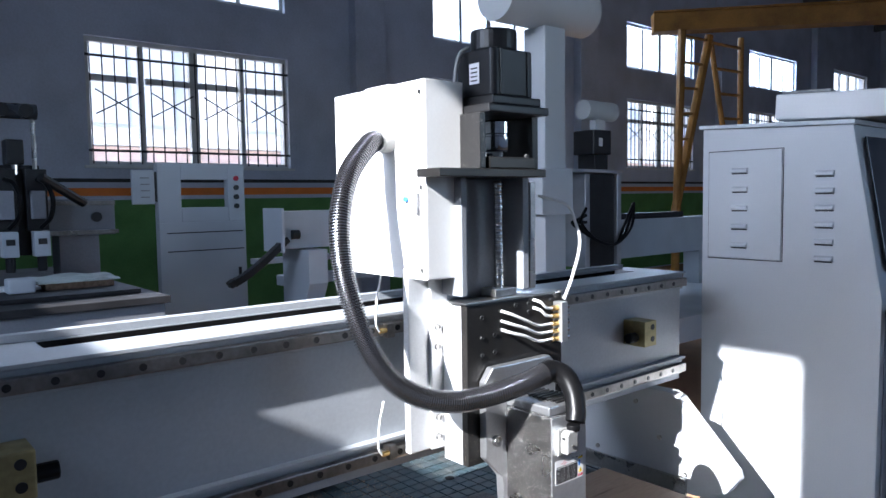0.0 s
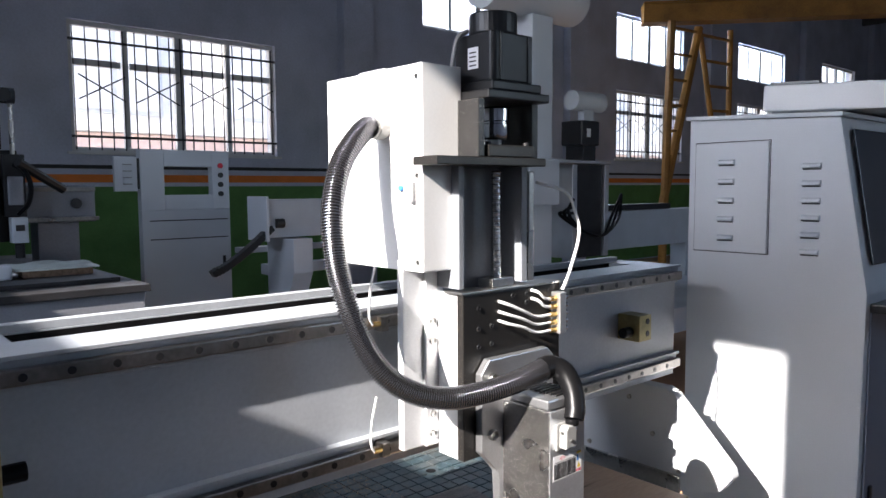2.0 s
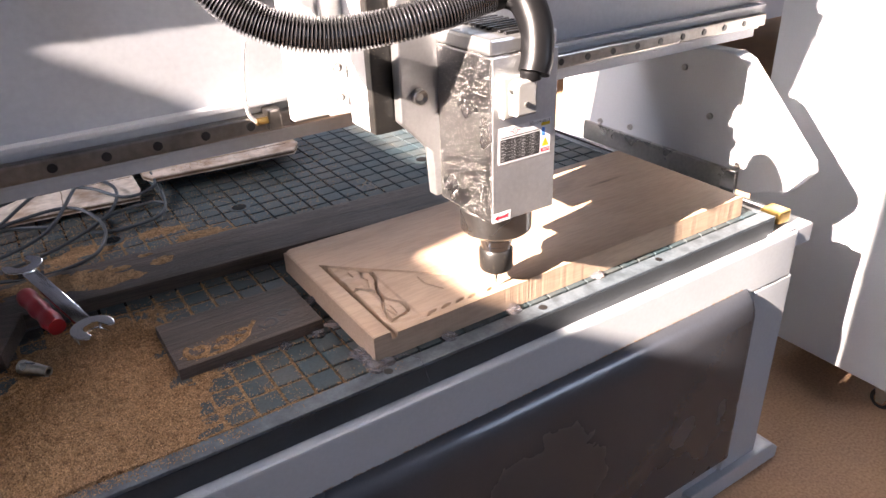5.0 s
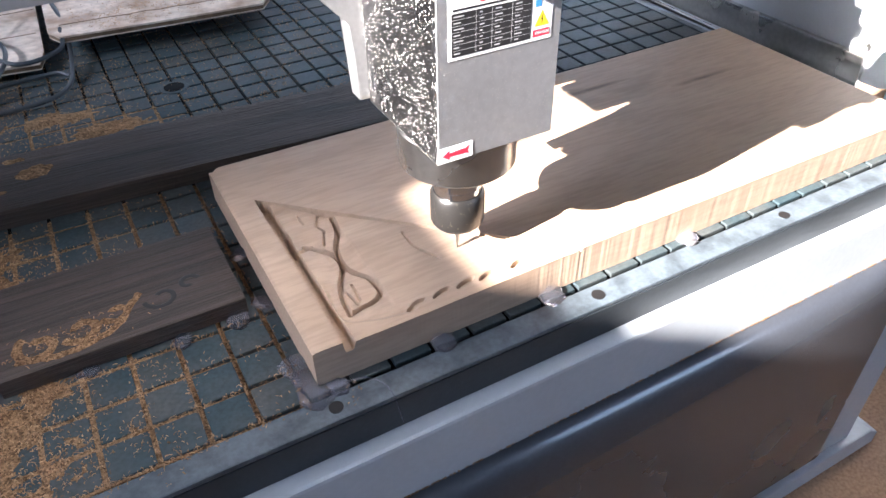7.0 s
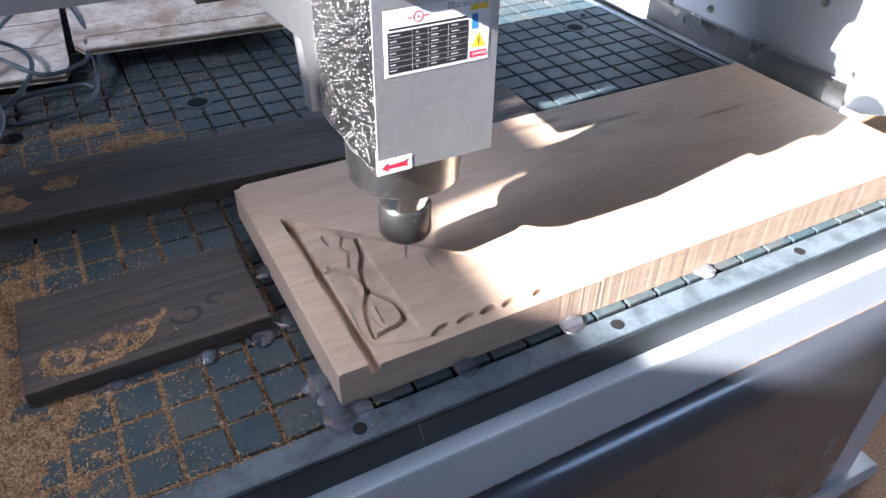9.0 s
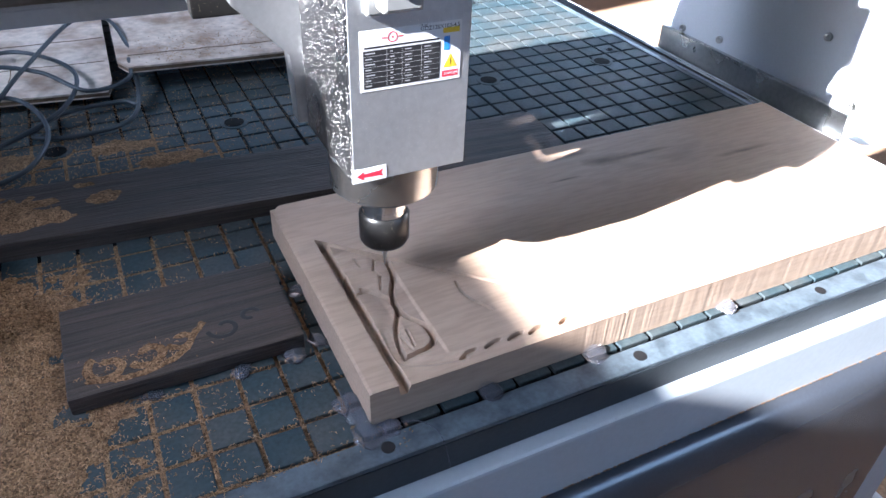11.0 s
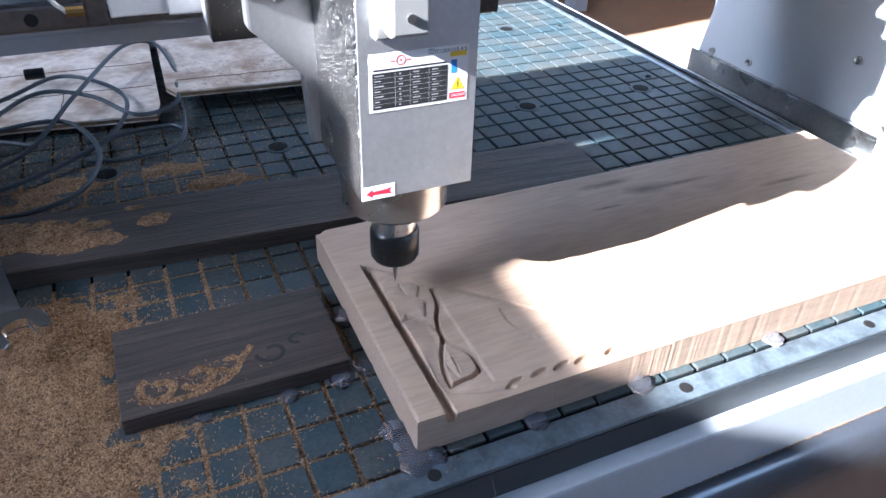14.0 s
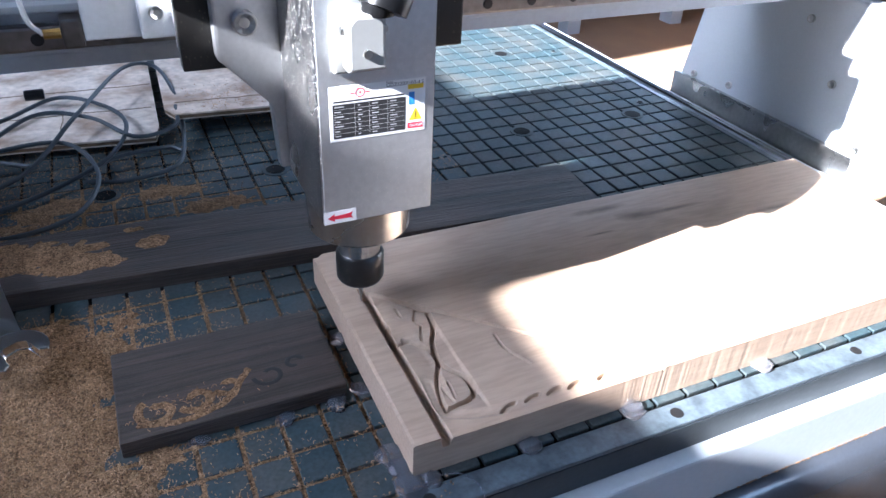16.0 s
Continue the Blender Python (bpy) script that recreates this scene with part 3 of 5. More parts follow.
for x in (0.847,):
    part("stop_block", box(x, x + 0.035, -0.03, 0.012, 0.6065, 0.632, 0.004), BRASS, bed, "brass end stop")

# ---- gantry ----
gantry = thing("router_gantry", "grey painted steel gantry of the router with guide rails", "machine gantry")
GX0, GX1 = -0.80, 1.10
BEAM_SOLID = [(0.415, 0.88), (0.415, 1.208), (0.612, 1.208), (0.612, 0.88)]
BEAM_SLOTTED = [(0.415, 0.88), (0.415, 1.208), (0.505, 1.208), (0.505, 1.13), (0.580, 1.13), (0.580, 1.208), (0.612, 1.208), (0.612, 0.88)]
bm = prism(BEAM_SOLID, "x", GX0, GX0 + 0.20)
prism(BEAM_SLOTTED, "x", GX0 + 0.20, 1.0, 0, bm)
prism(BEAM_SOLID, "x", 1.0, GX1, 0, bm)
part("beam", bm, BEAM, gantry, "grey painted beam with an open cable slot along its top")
# near-black liners put the slot's inner shade into colour
bar(gantry, "slot_floor_shade", GX0 + 0.201, 0.999, 0.506, 0.579, 1.1305, 1.133, BEDGROOVE, 0, "cable slot floor coloured black for the shade inside")
bar(gantry, "slot_wall_shade", GX0 + 0.201, 0.999, 0.5055, 0.507, 1.1335, 1.206, BEDGROOVE, 0)
bar(gantry, "slot_wall_shade", GX0 + 0.201, 0.999, 0.578, 0.5795, 1.1335, 1.206, BEDGROOVE, 0)
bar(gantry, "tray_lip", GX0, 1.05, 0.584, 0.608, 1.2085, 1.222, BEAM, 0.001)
for zc in (1.178, 0.920):
    bar(gantry, "rail_seat", GX0, GX1, 0.405, 0.4148, zc - 0.022, zc + 0.022, BEAM, 0.002)
    rl = bar(gantry, "guide_rail", GX0 + 0.02, GX1 - 0.004, 0.388, 0.4046, zc - 0.0125, zc + 0.0125, RAILSTEEL, 0.003, "ground steel linear guide rail")
    for i in range(30):
        x = -0.735 + i * 0.0628
        if x < GX1 - 0.02:
            part("bolt_hole", cyl((x, 0.3875, zc), "y", 0.0062, 0.002, 12), BLACK, rl)
    bar(gantry, "rack_lip", GX0, GX1, 0.395, 0.4148, zc + 0.024, zc + 0.031, BEAM, 0.001)
for xb in (0.845, -0.675):
    bb = part("stop_block", box(xb - 0.028, xb + 0.028, 0.345, 0.4145, 1.025, 1.095, 0.003), OLIVE, gantry, "zinc-yellow travel stop block")
    for z in (1.045, 1.078):
        part("screw_hole", cyl((xb + 0.008, 0.3445, z), "y", 0.008, 0.002, 14), BLACK, bb)
    part("bumper", cyl((xb - 0.045 if xb > 0 else xb + 0.045, 0.375, 1.05), "x", 0.014, 0.034, 16, bevel=0.003), RUBBER, bb)
COL = [(0.745, 0.62), (0.70, 0.879), (0.345, 0.879), (0.318, 0.868), (0.150, 0.698), (0.144, 0.676), (0.178, 0.632), (0.262, 0.6), (0.31, 0.6)]
def column(x0, x1, inner):
    # one gantry paint, coloured paler for the brighter-lit right column, darker for the left
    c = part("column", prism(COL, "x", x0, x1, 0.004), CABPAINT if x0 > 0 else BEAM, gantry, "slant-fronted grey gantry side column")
    s = 1 if inner == x0 else -1
    part("base_strap", box(inner - s * 0.012, inner - s * 0.001, 0.29, 0.75, 0.565, 0.642, 0.002), STEEL, c, "dusty steel strap along the column foot")
    for y, z in ((0.46, 0.83), (0.38, 0.74), (0.295, 0.655), (0.60, 0.66), (0.70, 0.65)):
        bolt(c, (inner - s * 0.003, y, z), "x", 0.007, 0.006)
    return c
column(0.945, 0.985, 0.945)
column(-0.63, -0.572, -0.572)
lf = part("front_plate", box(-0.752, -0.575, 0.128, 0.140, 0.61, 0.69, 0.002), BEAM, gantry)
for x, z in ((-0.66, 0.69), (-0.635, 0.64)):
    bolt(lf, (x, 0.126, z), "y", 0.007, 0.006)

# ---- z axis on the beam ----
CX = 0.065
# channel paint made darker, with the shade round the screw in its colour
CHANNEL = mat("shaded_channel_paint", (0.24, 0.255, 0.28), 0.4, 0, 0.12, 5, 160, 0.03)
zax = thing("z_axis_carriage", "vertical axis of the router with servo motor and ball screw", "machine axis")
bar(zax, "carriage_plate", -0.150, 0.139, 0.335, 0.352, 0.93, 1.30, PLATE, 0.002, "pale machined carriage plate")
bar(zax, "side_plate", -0.100, -0.056, 0.3265, 0.3347, 0.93, 1.478, PLATE, 0.002, "bright aluminium side plate")
bar(zax, "rail", 0.122, 0.139, 0.262, 0.3262, 1.245, 1.47, STEEL, 0.003, "ground steel guide rail")
bar(zax, "rear_channel", -0.055, 0.139, 0.3265, 0.334, 1.23, 1.478, CHANNEL, 0.002, "grey channel behind the ball screw")
bar(zax, "channel_side", -0.072, -0.058, 0.262, 0.326, 1.245, 1.478, CHANNEL, 0.002)
bar(zax, "channel_side", 0.100, 0.118, 0.262, 0.326, 1.245, 1.478, CHANNEL, 0.002)
line = [Vector((0.05, 0.285, 1.245 + i * 0.0011)) for i in range(206)]
part("ball_screw", sweep(line, lambda i: 0.0105 + 0.0014 * math.cos(i * 1.15), 14), CHROME, zax, "polished ball screw", smooth=True)
bar(zax, "top_plate", -0.165, 0.12, 0.215, 0.2822, 1.478, 1.494, BLACKSTEEL, 0.002, "dark steel top plate")
bar(zax, "top_plate", -0.0444, 0.12, 0.2824, 0.40, 1.478, 1.494, BLACKSTEEL, 0.0)
bar(zax, "bearing_block", -0.03, 0.098, 0.225, 0.33, 1.4945, 1.518, BLACKSTEEL, 0.003)
for x in (-0.018, 0.086):
    for y in (0.238, 0.318):
        bolt(zax, (x, y, 1.521), "z", 0.006, 0.006, BLACK)
bar(zax, "mount_wall", -0.056, -0.040, 0.225, 0.282, 1.4945, 1.601, speckled("dusty_black_plate", (0.03, 0.03, 0.03), 0.3, 0.5, (0.6, 0.55, 0.5), 0.26, 420), 0.002)
bar(zax, "mount_wall", 0.100, 0.118, 0.235, 0.36, 1.4945, 1.601, BLACKSTEEL, 0.002)
cp = part("coupling", lathe([(0.014, 0), (0.014, 0.010), (0.026, 0.012), (0.028, 0.016), (0.028, 0.042), (0.0262, 0.044), (0.0262, 0.047), (0.028, 0.049), (0.028, 0.072), (0.024, 0.076), (0.012, 0.0775)], (0.048, 0.285, 1.519)), CHROME, zax, "polished shaft coupling", smooth=True)
part("lock_nut", lathe([(0.018, 0), (0.018, 0.012), (0.014, 0.014), (0.014, 0.02)], (0.048, 0.285, 1.5182), 12), STEEL, zax)
bar(zax, "motor_plate", -0.0445, 0.124, 0.210, 0.350, 1.6015, 1.618, BLACK, 0.003)
mot = part("servo_motor", prism([(-0.020, 0.230), (-0.012, 0.222), (0.086, 0.222), (0.094, 0.230), (0.094, 0.327), (0.086, 0.335), (-0.012, 0.335), (-0.020, 0.327)], "z", 1.636, 1.728, 0.004), BLACK, zax, "black enamelled servo motor")
bar(mot, "flange", -0.030, 0.104, 0.214, 0.343, 1.6185, 1.6355, BLACK, 0.003)
part("encoder_cap", cyl((0.037, 0.28, 1.75), "z", 0.047, 0.043, 32, bevel=0.005), BLACK, mot)
for x in (0.0, 0.075):
    part("motor_rib", box(x - 0.004, x + 0.004, 0.219, 0.2225, 1.638, 1.726, 0.001), BLACK, mot)
lb = part("rating_label", box(-0.0215, -0.0202, 0.262, 0.290, 1.662, 1.702), LABELWHITE, mot, "small white rating label")
for i in range(4):
    part("text_bar", box(-0.0222, -0.0216, 0.267, 0.285, 1.667 + i * 0.008, 1.6695 + i * 0.008), LABELBLACK, lb)
part("motor_cable", sweep(spline([(-0.012, 0.30, 1.738), (-0.034, 0.305, 1.721), (-0.042, 0.31, 1.676), (-0.040, 0.315, 1.631)], 8), 0.0042, 8), PLASTIC, zax)
bar(zax, "wire_duct", -0.13, -0.03, 0.41, 0.50, 1.6645, 1.671, WHITEPAINT, 0.004)
# bolts down the side plate
for z in (0.955, 0.995, 1.14, 1.18, 1.39, 1.45):
    bolt(zax, (-0.084, 0.3245, z), "y", 0.007, 0.005)
br = part("limit_bracket", prism([(0.30, 1.41), (0.34, 1.43), (0.34, 1.455), (0.30, 1.455)], "x", -0.160, -0.151, 0.002), PLATE, zax)
part("limit_cap", cyl((-0.163, 0.32, 1.437), "x", 0.005, 0.006, 12), LABELBLUE, br)
# grease line clips and hoses at the rail blocks
for z in (1.165, 0.915):
    bk = bar(zax, "guide_block", -0.172, -0.152, 0.376, 0.402, z - 0.004, z + 0.026, RAILSTEEL, 0.003)
    part("grease_fitting", cyl((-0.180, 0.380, z + 0.012), "x", 0.005, 0.016, 10), BRASS, bk)
    part("grease_tube", sweep(spline([(-0.188, 0.380, z + 0.012), (-0.199, 0.375, z + 0.030), (-0.200, 0.370, z + 0.075), (-0.192, 0.365, z + 0.125)], 8), 0.0026, 6), TUBE, bk)

# ---- moving z plate with lubrication manifold ----
zpl = thing("z_plate", "black steel slide plate with grease tubes", "machine plate")
bar(zpl, "slide_plate", -0.070, 0.138, 0.2665, 0.3255, 0.915, 1.2382, PLATE, 0.002, "pale machined slide plate")
bar(zpl, "plate", -0.074, 0.205, 0.248, 0.266, 0.917, 1.238, BLACKSTEEL, 0.002)
bar(zpl, "top_edge", -0.078, 0.207, 0.246, 0.300, 1.2385, 1.243, STEEL, 0.001, "bright ground top edge")
bar(zpl, "screw_nut", 0.02, 0.08, 0.264, 0.306, 1.2435, 1.26, STEEL, 0.002)
for x, z in ((-0.035, 1.21), (-0.035, 1.17), (-0.035, 1.135), (0.0, 1.172), (0.0, 1.137), (0.06, 1.225), (0.10, 1.225), (0.10, 1.208), (0.17, 1.225)):
    bolt(zpl, (x, 0.2478, z), "y", 0.0048, 0.004, BLACK)
mani = bar(zpl, "manifold", 0.176, 0.196, 0.222, 0.2475, 1.135, 1.222, ALU, 0.002)
for i in range(5):
    z = 1.143 + i * 0.0165
    part("fitting", cyl((0.168, 0.235, z), "x", 0.006, 0.018, 8), BRASS, mani)
    part("fitting", cyl((0.203, 0.235, z), "x", 0.0065, 0.013, 10), CHROME, mani)
for i, (x0, z0) in enumerate(((0.018, 1.180), (0.018, 1.198), (0.018, 1.218))):
    z1 = 1.143 + i * 0.0165
    part("grease_tube", sweep(spline([(x0, 0.247, z0), (x0 + 0.02, 0.236, z0 - 0.008), (0.075, 0.232, z1 + 0.018), (0.115, 0.234, z1 + 0.002), (0.160, 0.235, z1)], 8), 0.0032, 8), TUBE, zpl, smooth=True)
for i, (x0, z0) in enumerate(((0.112, 1.215), (0.112, 1.232))):
    z1 = 1.1925 + i * 0.0165
    part("grease_tube", sweep(spline([(x0, 0.247, z0), (x0 + 0.012, 0.236, z0 - 0.006), (0.140, 0.234, z1 + 0.004), (0.160, 0.235, z1)], 8), 0.0032, 8), TUBE, zpl, smooth=True)
part("supply_tube", sweep(spline([(0.198, 0.235, 1.225), (0.225, 0.235, 1.27), (0.258, 0.24, 1.34), (0.255, 0.25, 1.39), (0.235, 0.26, 1.43), (0.165, 0.28, 1.45)], 10), 0.0035, 8), TUBE, zpl, smooth=True)

# ---- white motor cover ----
cov = thing("motor_cover", "white sheet-metal cover box on the gantry carriage", "cover box")
part("shell", box(-0.142, -0.045, 0.283, 0.60, 1.281, 1.664, 0.003), WHITEPAINT, cov)
for y in (0.31, 0.45, 0.58):
    part("screw", cyl((-0.12, y, 1.666), "z", 0.006, 0.004, 10), STEEL, cov)
for z in (1.30, 1.46, 1.64):
    part("screw", cyl((-0.1435, 0.296, z), "x", 0.005, 0.003, 10), STEEL, cov)

# ---- spindle ----
spi = thing("spindle", "square aluminium spindle motor coated with wood dust", "spindle")
pl = part("mount_plate", prism([(-0.046, 0.932), (-0.046, 1.085), (-0.024, 1.112), (0.142, 1.112), (0.16, 1.095), (0.16, 0.932), (0.121, 0.886), (0.121, 0.818), (0.002, 0.818), (0.002, 0.886)], "y", 0.2265, 0.2455, 0.003), ALU, spi, "chamfered aluminium mounting plate")
for x in (-0.020, 0.142):
    for z in (0.965, 1.075):
        bolt(pl, (x, 0.2225, z), "y", 0.011, 0.012, STEEL)
SX0, SX1, SY0, SY1 = 0.010, 0.113, 0.107, 0.2262
body = part("body", prism([(SX0, SY0 + 0.0006), (SX1, SY0 + 0.0006), (SX1, SY1), (SX0, SY1)], "z", 0.816, 1.030, 0.003), SPINALU, spi, "aluminium body flecked with dust")
part("face_plate", box(SX0 + 0.0015, SX1 - 0.0015, SY0 - 0.0002, SY0 + 0.004, 0.8175, 1.0285, 0.0006), SPINFACE, spi, "brushed front face of the body")
part("fan_cover", prism([(SX0, SY0 + 0.004), (SX1, SY0 + 0.004), (SX1, SY1), (SX0, SY1)], "z", 1.0305, 1.050, 0.004), ALU, spi, "ribbed fan cover")
for i in range(9):
    y = SY0 + 0.012 + i * 0.012
    part("vent_rib", box(SX0 + 0.03, SX1 - 0.012, y, y + 0.005, 1.0502, 1.054, 0.001), BLACK, spi)
part("front_collar", lathe([(0.046, 0), (0.050, 0.004), (0.050, 0.036), (0.046, 0.040)], (0.0615, 0.167, 0.7755), 40), STEEL, spi, "turned steel nose collar", smooth=True)
part("nose", lathe([(0.021, 0), (0.021, 0.006), (0.023, 0.008), (0.023, 0.016), (0.021, 0.018), (0.021, 0.030)], (0.0615, 0.167, 0.7453), 32), CHROME, spi, "polished spindle nose", smooth=True)
part("collet_nut", lathe([(0.018, 0), (0.0225, 0.003), (0.0245, 0.007), (0.0245, 0.034), (0.022, 0.037)], (0.0615, 0.167, 0.708), 20), BLACKSTEEL, spi, "black collet nut", smooth=True)
part("cutter", lathe([(0.0005, 0), (0.0016, 0.010), (0.003, 0.020), (0.003, 0.030)], (0.0615, 0.167, 0.678), 10), STEEL, spi, "steel cutting bit", smooth=True)
con = part("connector", prism([(0.030, 0.960), (0.030, 0.996), (0.036, 1.003), (0.056, 1.003), (0.061, 0.996), (0.061, 0.960)], "y", 0.084, 0.1015, 0.003), PLASTIC, spi, "grey plastic power connector")
bar(con, "latch", 0.027, 0.064, 0.089, 0.096, 0.988, 0.993, STEEL, 0.001)
bar(con, "base", 0.024, 0.067, 0.1017, 0.1066, 0.954, 1.005, PLASTIC, 0.002)
part("screw", cyl((0.0455, 0.0835, 0.974), "y", 0.0035, 0.002, 10), STEEL, con)
part("cable_gland", cyl((0.058, 0.094, 1.006), "z", 0.013, 0.012, 16, bevel=0.002), RUBBER, con, smooth=True)
# rating plate
rp = part("rating_plate", box(0.020, 0.1035, 0.1055, 0.1068, 0.8955, 0.9425, 0.0005), LABELWHITE, spi, "white rating plate with a black table")
bar(rp, "table", 0.0225, 0.0855, 0.1050, 0.1054, 0.898, 0.9275, LABELBLACK, 0)
for i in range(1, 7):
    bar(rp, "table_line", 0.0225, 0.0855, 0.1046, 0.1049, 0.898 + i * 0.0042, 0.89818 + i * 0.0042, LABELGREY, 0)
for x in (0.041, 0.0535, 0.0695):
    bar(rp, "table_line", x, x + 0.0002, 0.1046, 0.1049, 0.898, 0.9275, LABELGREY, 0)
rng = random.Random(4)
for i in range(7):
    for x, w in ((0.024, 0.013), (0.044, 0.006), (0.056, 0.010), (0.072, 0.010)):
        k = w * rng.uniform(0.3, 0.65)
        bar(rp, "text_bar", x, x + k, 0.1044, 0.1048, 0.8998 + i * 0.0042, 0.9006 + i * 0.0042, LABELGREY, 0)
bar(rp, "danger_band", 0.0875, 0.1015, 0.1050, 0.1054, 0.8985, 0.9035, LABELRED, 0)
bar(rp, "warning_band", 0.0875, 0.1015, 0.1050, 0.1054, 0.9335, 0.9375, LABELYELLOW, 0)
part("warning_triangle", prism([(0.0885, 0.906), (0.1005, 0.906), (0.0945, 0.917)], "y", 0.1050, 0.1054), LABELYELLOW, rp)
part("bolt_sign", prism([(0.0942, 0.9075), (0.0952, 0.911), (0.0944, 0.911), (0.0950, 0.9145), (0.0938, 0.9105), (0.0945, 0.9105)], "y", 0.1046, 0.1049), LABELBLACK, rp)
bar(rp, "notice", 0.0885, 0.0935, 0.1050, 0.1054, 0.920, 0.931, LABELBLUE, 0)
part("emblem", sweep([Vector((0.046 + 0.0036 * math.cos(a * math.pi / 12), 0.1052, 0.936 + 0.0036 * math.sin(a * math.pi / 12))) for a in range(25)], 0.0004, 6), LABELRED, rp, "red ring emblem")
bar(rp, "emblem_square", 0.0453, 0.0467, 0.1050, 0.1054, 0.9353, 0.9367, LABELRED, 0)
bar(rp, "emblem_bar", 0.0375, 0.0412, 0.1050, 0.1054, 0.9355, 0.9363, LABELRED, 0)
bar(rp, "emblem_bar", 0.0508, 0.0545, 0.1050, 0.1054, 0.9355, 0.9363, LABELRED, 0)


def words(text, parent, x, y, z, size, material, name="lettering"):
    cu = bpy.data.curves.new(name, "FONT")
    cu.body, cu.size, cu.extrude = text, size, 0.0001
    tmp = new(name, cu)
    me = bpy.data.meshes.new_from_object(tmp.evaluated_get(bpy.context.evaluated_depsgraph_get()))
    bpy.data.objects.remove(tmp)
    me.materials.append(material)
    ob = new(name, me)
    ob.parent, ob.matrix_basis = parent, pose(x, y, z, 90)
    return ob


words("GDZ120X103-4.5", rp, 0.0685, 0.1053, 0.9375, 0.0045, LABELBLACK)
words("Model", rp, 0.0685, 0.1053, 0.9408, 0.0022, LABELBLACK)
words("DANGER", rp, 0.0895, 0.1048, 0.9000, 0.0030, LABELWHITE)
bar(rp, "text_bar", 0.0235, 0.0845, 0.1050, 0.1054, 0.929, 0.9303, LABELBLACK, 0)
ar = part("arrow_label", box(0.0105, 0.040, 0.1055, 0.1068, 0.8175, 0.830, 0.0004), LABELWHITE, spi, "white label with a red arrow")
part("arrow", prism([(0.014, 0.8235), (0.020, 0.8275), (0.020, 0.825), (0.034, 0.826), (0.037, 0.8275), (0.035, 0.8235), (0.037, 0.8205), (0.034, 0.8215), (0.020, 0.822), (0.020, 0.8195)], "y", 0.1050, 0.1054), LABELRED, ar)

# the printed labels are thin films on the face
for film_label in (rp, ar):
    film_label.scale, film_label.location = (1, 0.25, 1), (0, 0.1068 * 0.75, 0)

# ---- extraction hose ----
hose = thing("corrugated_hose", "grey corrugated flexible conduit from cover to spindle", "hose")
HP = [(-0.165, 0.40, 1.554), (-0.195, 0.392, 1.545), (-0.250, 0.38, 1.488), (-0.285, 0.36, 1.411), (-0.296, 0.34, 1.329), (-0.293, 0.32, 1.258), (-0.279, 0.29, 1.177), (-0.252, 0.26, 1.116), (-0.211, 0.23, 1.081), (-0.156, 0.20, 1.066), (-0.09, 0.18, 1.068), (-0.019, 0.16, 1.080), (0.030, 0.152, 1.092), (0.058, 0.149, 1.098)]
line = spline(HP, 96)
part("conduit", sweep(line, lambda i: (0.0160, 0.0190, 0.0211, 0.0212, 0.0190, 0.0160)[i % 6], 16), HOSE, hose, smooth=True)
part("collar", cyl((-0.153, 0.40, 1.555), "x", 0.025, 0.022, 24, bevel=0.002), PLASTIC, hose, "pale plastic hose collar")
part("collar_ring", cyl((-0.168, 0.40, 1.5535), "x", 0.0225, 0.010, 24, bevel=0.002), PLASTIC, hose)
part("elbow", sweep(spline([(0.040, 0.151, 1.0945), (0.060, 0.146, 1.097), (0.075, 0.128, 1.086), (0.076, 0.108, 1.058), (0.068, 0.095, 1.026), (0.060, 0.091, 1.008)], 8), lambda i: 0.0225 - 0.0035 * i / 40, 18), RUBBER, hose, "black rubber elbow", smooth=True)


# ---- workpieces on the bed ----
def near_line(x, y, pts):
    """Distance from a place to a polyline."""
    best = 9.0
    for (ax, ay), (bx, by) in zip(pts, pts[1:]):
        dx, dy = bx - ax, by - ay
        t = max(0.0, min(1.0, ((x - ax) * dx + (y - ay) * dy) / (dx * dx + dy * dy + 1e-12)))
        best = min(best, math.hypot(x - ax - t * dx, y - ay - t * dy))
    return best


def soft(a, b, v):
    t = max(0.0, min(1.0, (v - a) / (b - a)))
    return t * t * (3 - 2 * t)


def smooth_line(pts, n=6):
    return [(q.x, q.y) for q in spline([(a, b, 0) for a, b in pts], n)]


STEM = smooth_line([(0.085, 0.167), (0.081, 0.143), (0.071, 0.123), (0.067, 0.100), (0.070, 0.083), (0.080, 0.066), (0.080, 0.045), (0.070, 0.037), (0.057, 0.036), (0.048, 0.036)])
VEIN = smooth_line([(0.045, 0.137), (0.058, 0.124), (0.065, 0.110), (0.065, 0.094), (0.054, 0.072), (0.049, 0.054), (0.048, 0.036)])
FOLD = smooth_line([(0.036, 0.161), (0.035, 0.133), (0.050, 0.134)])
ARC = smooth_line([(0.134, 0.107), (0.134, 0.084), (0.147, 0.056)])
HEM = smooth_line([(0.044, 0.070), (0.043, 0.036), (0.060, 0.021), (0.094, 0.012)])
TWIGS = [[(0.062, 0.065), (0.061, 0.045)], [(0.054, 0.060), (0.058, 0.042)], [(0.055, 0.185), (0.056, 0.170)], [(0.074, 0.178), (0.066, 0.160), (0.070, 0.150)], [(0.070, 0.150), (0.062, 0.130)]]
PITS = [(0.100, 0.0135), (0.126, 0.0150), (0.150, 0.0150), (0.172, 0.0140), (0.205, 0.0135)]


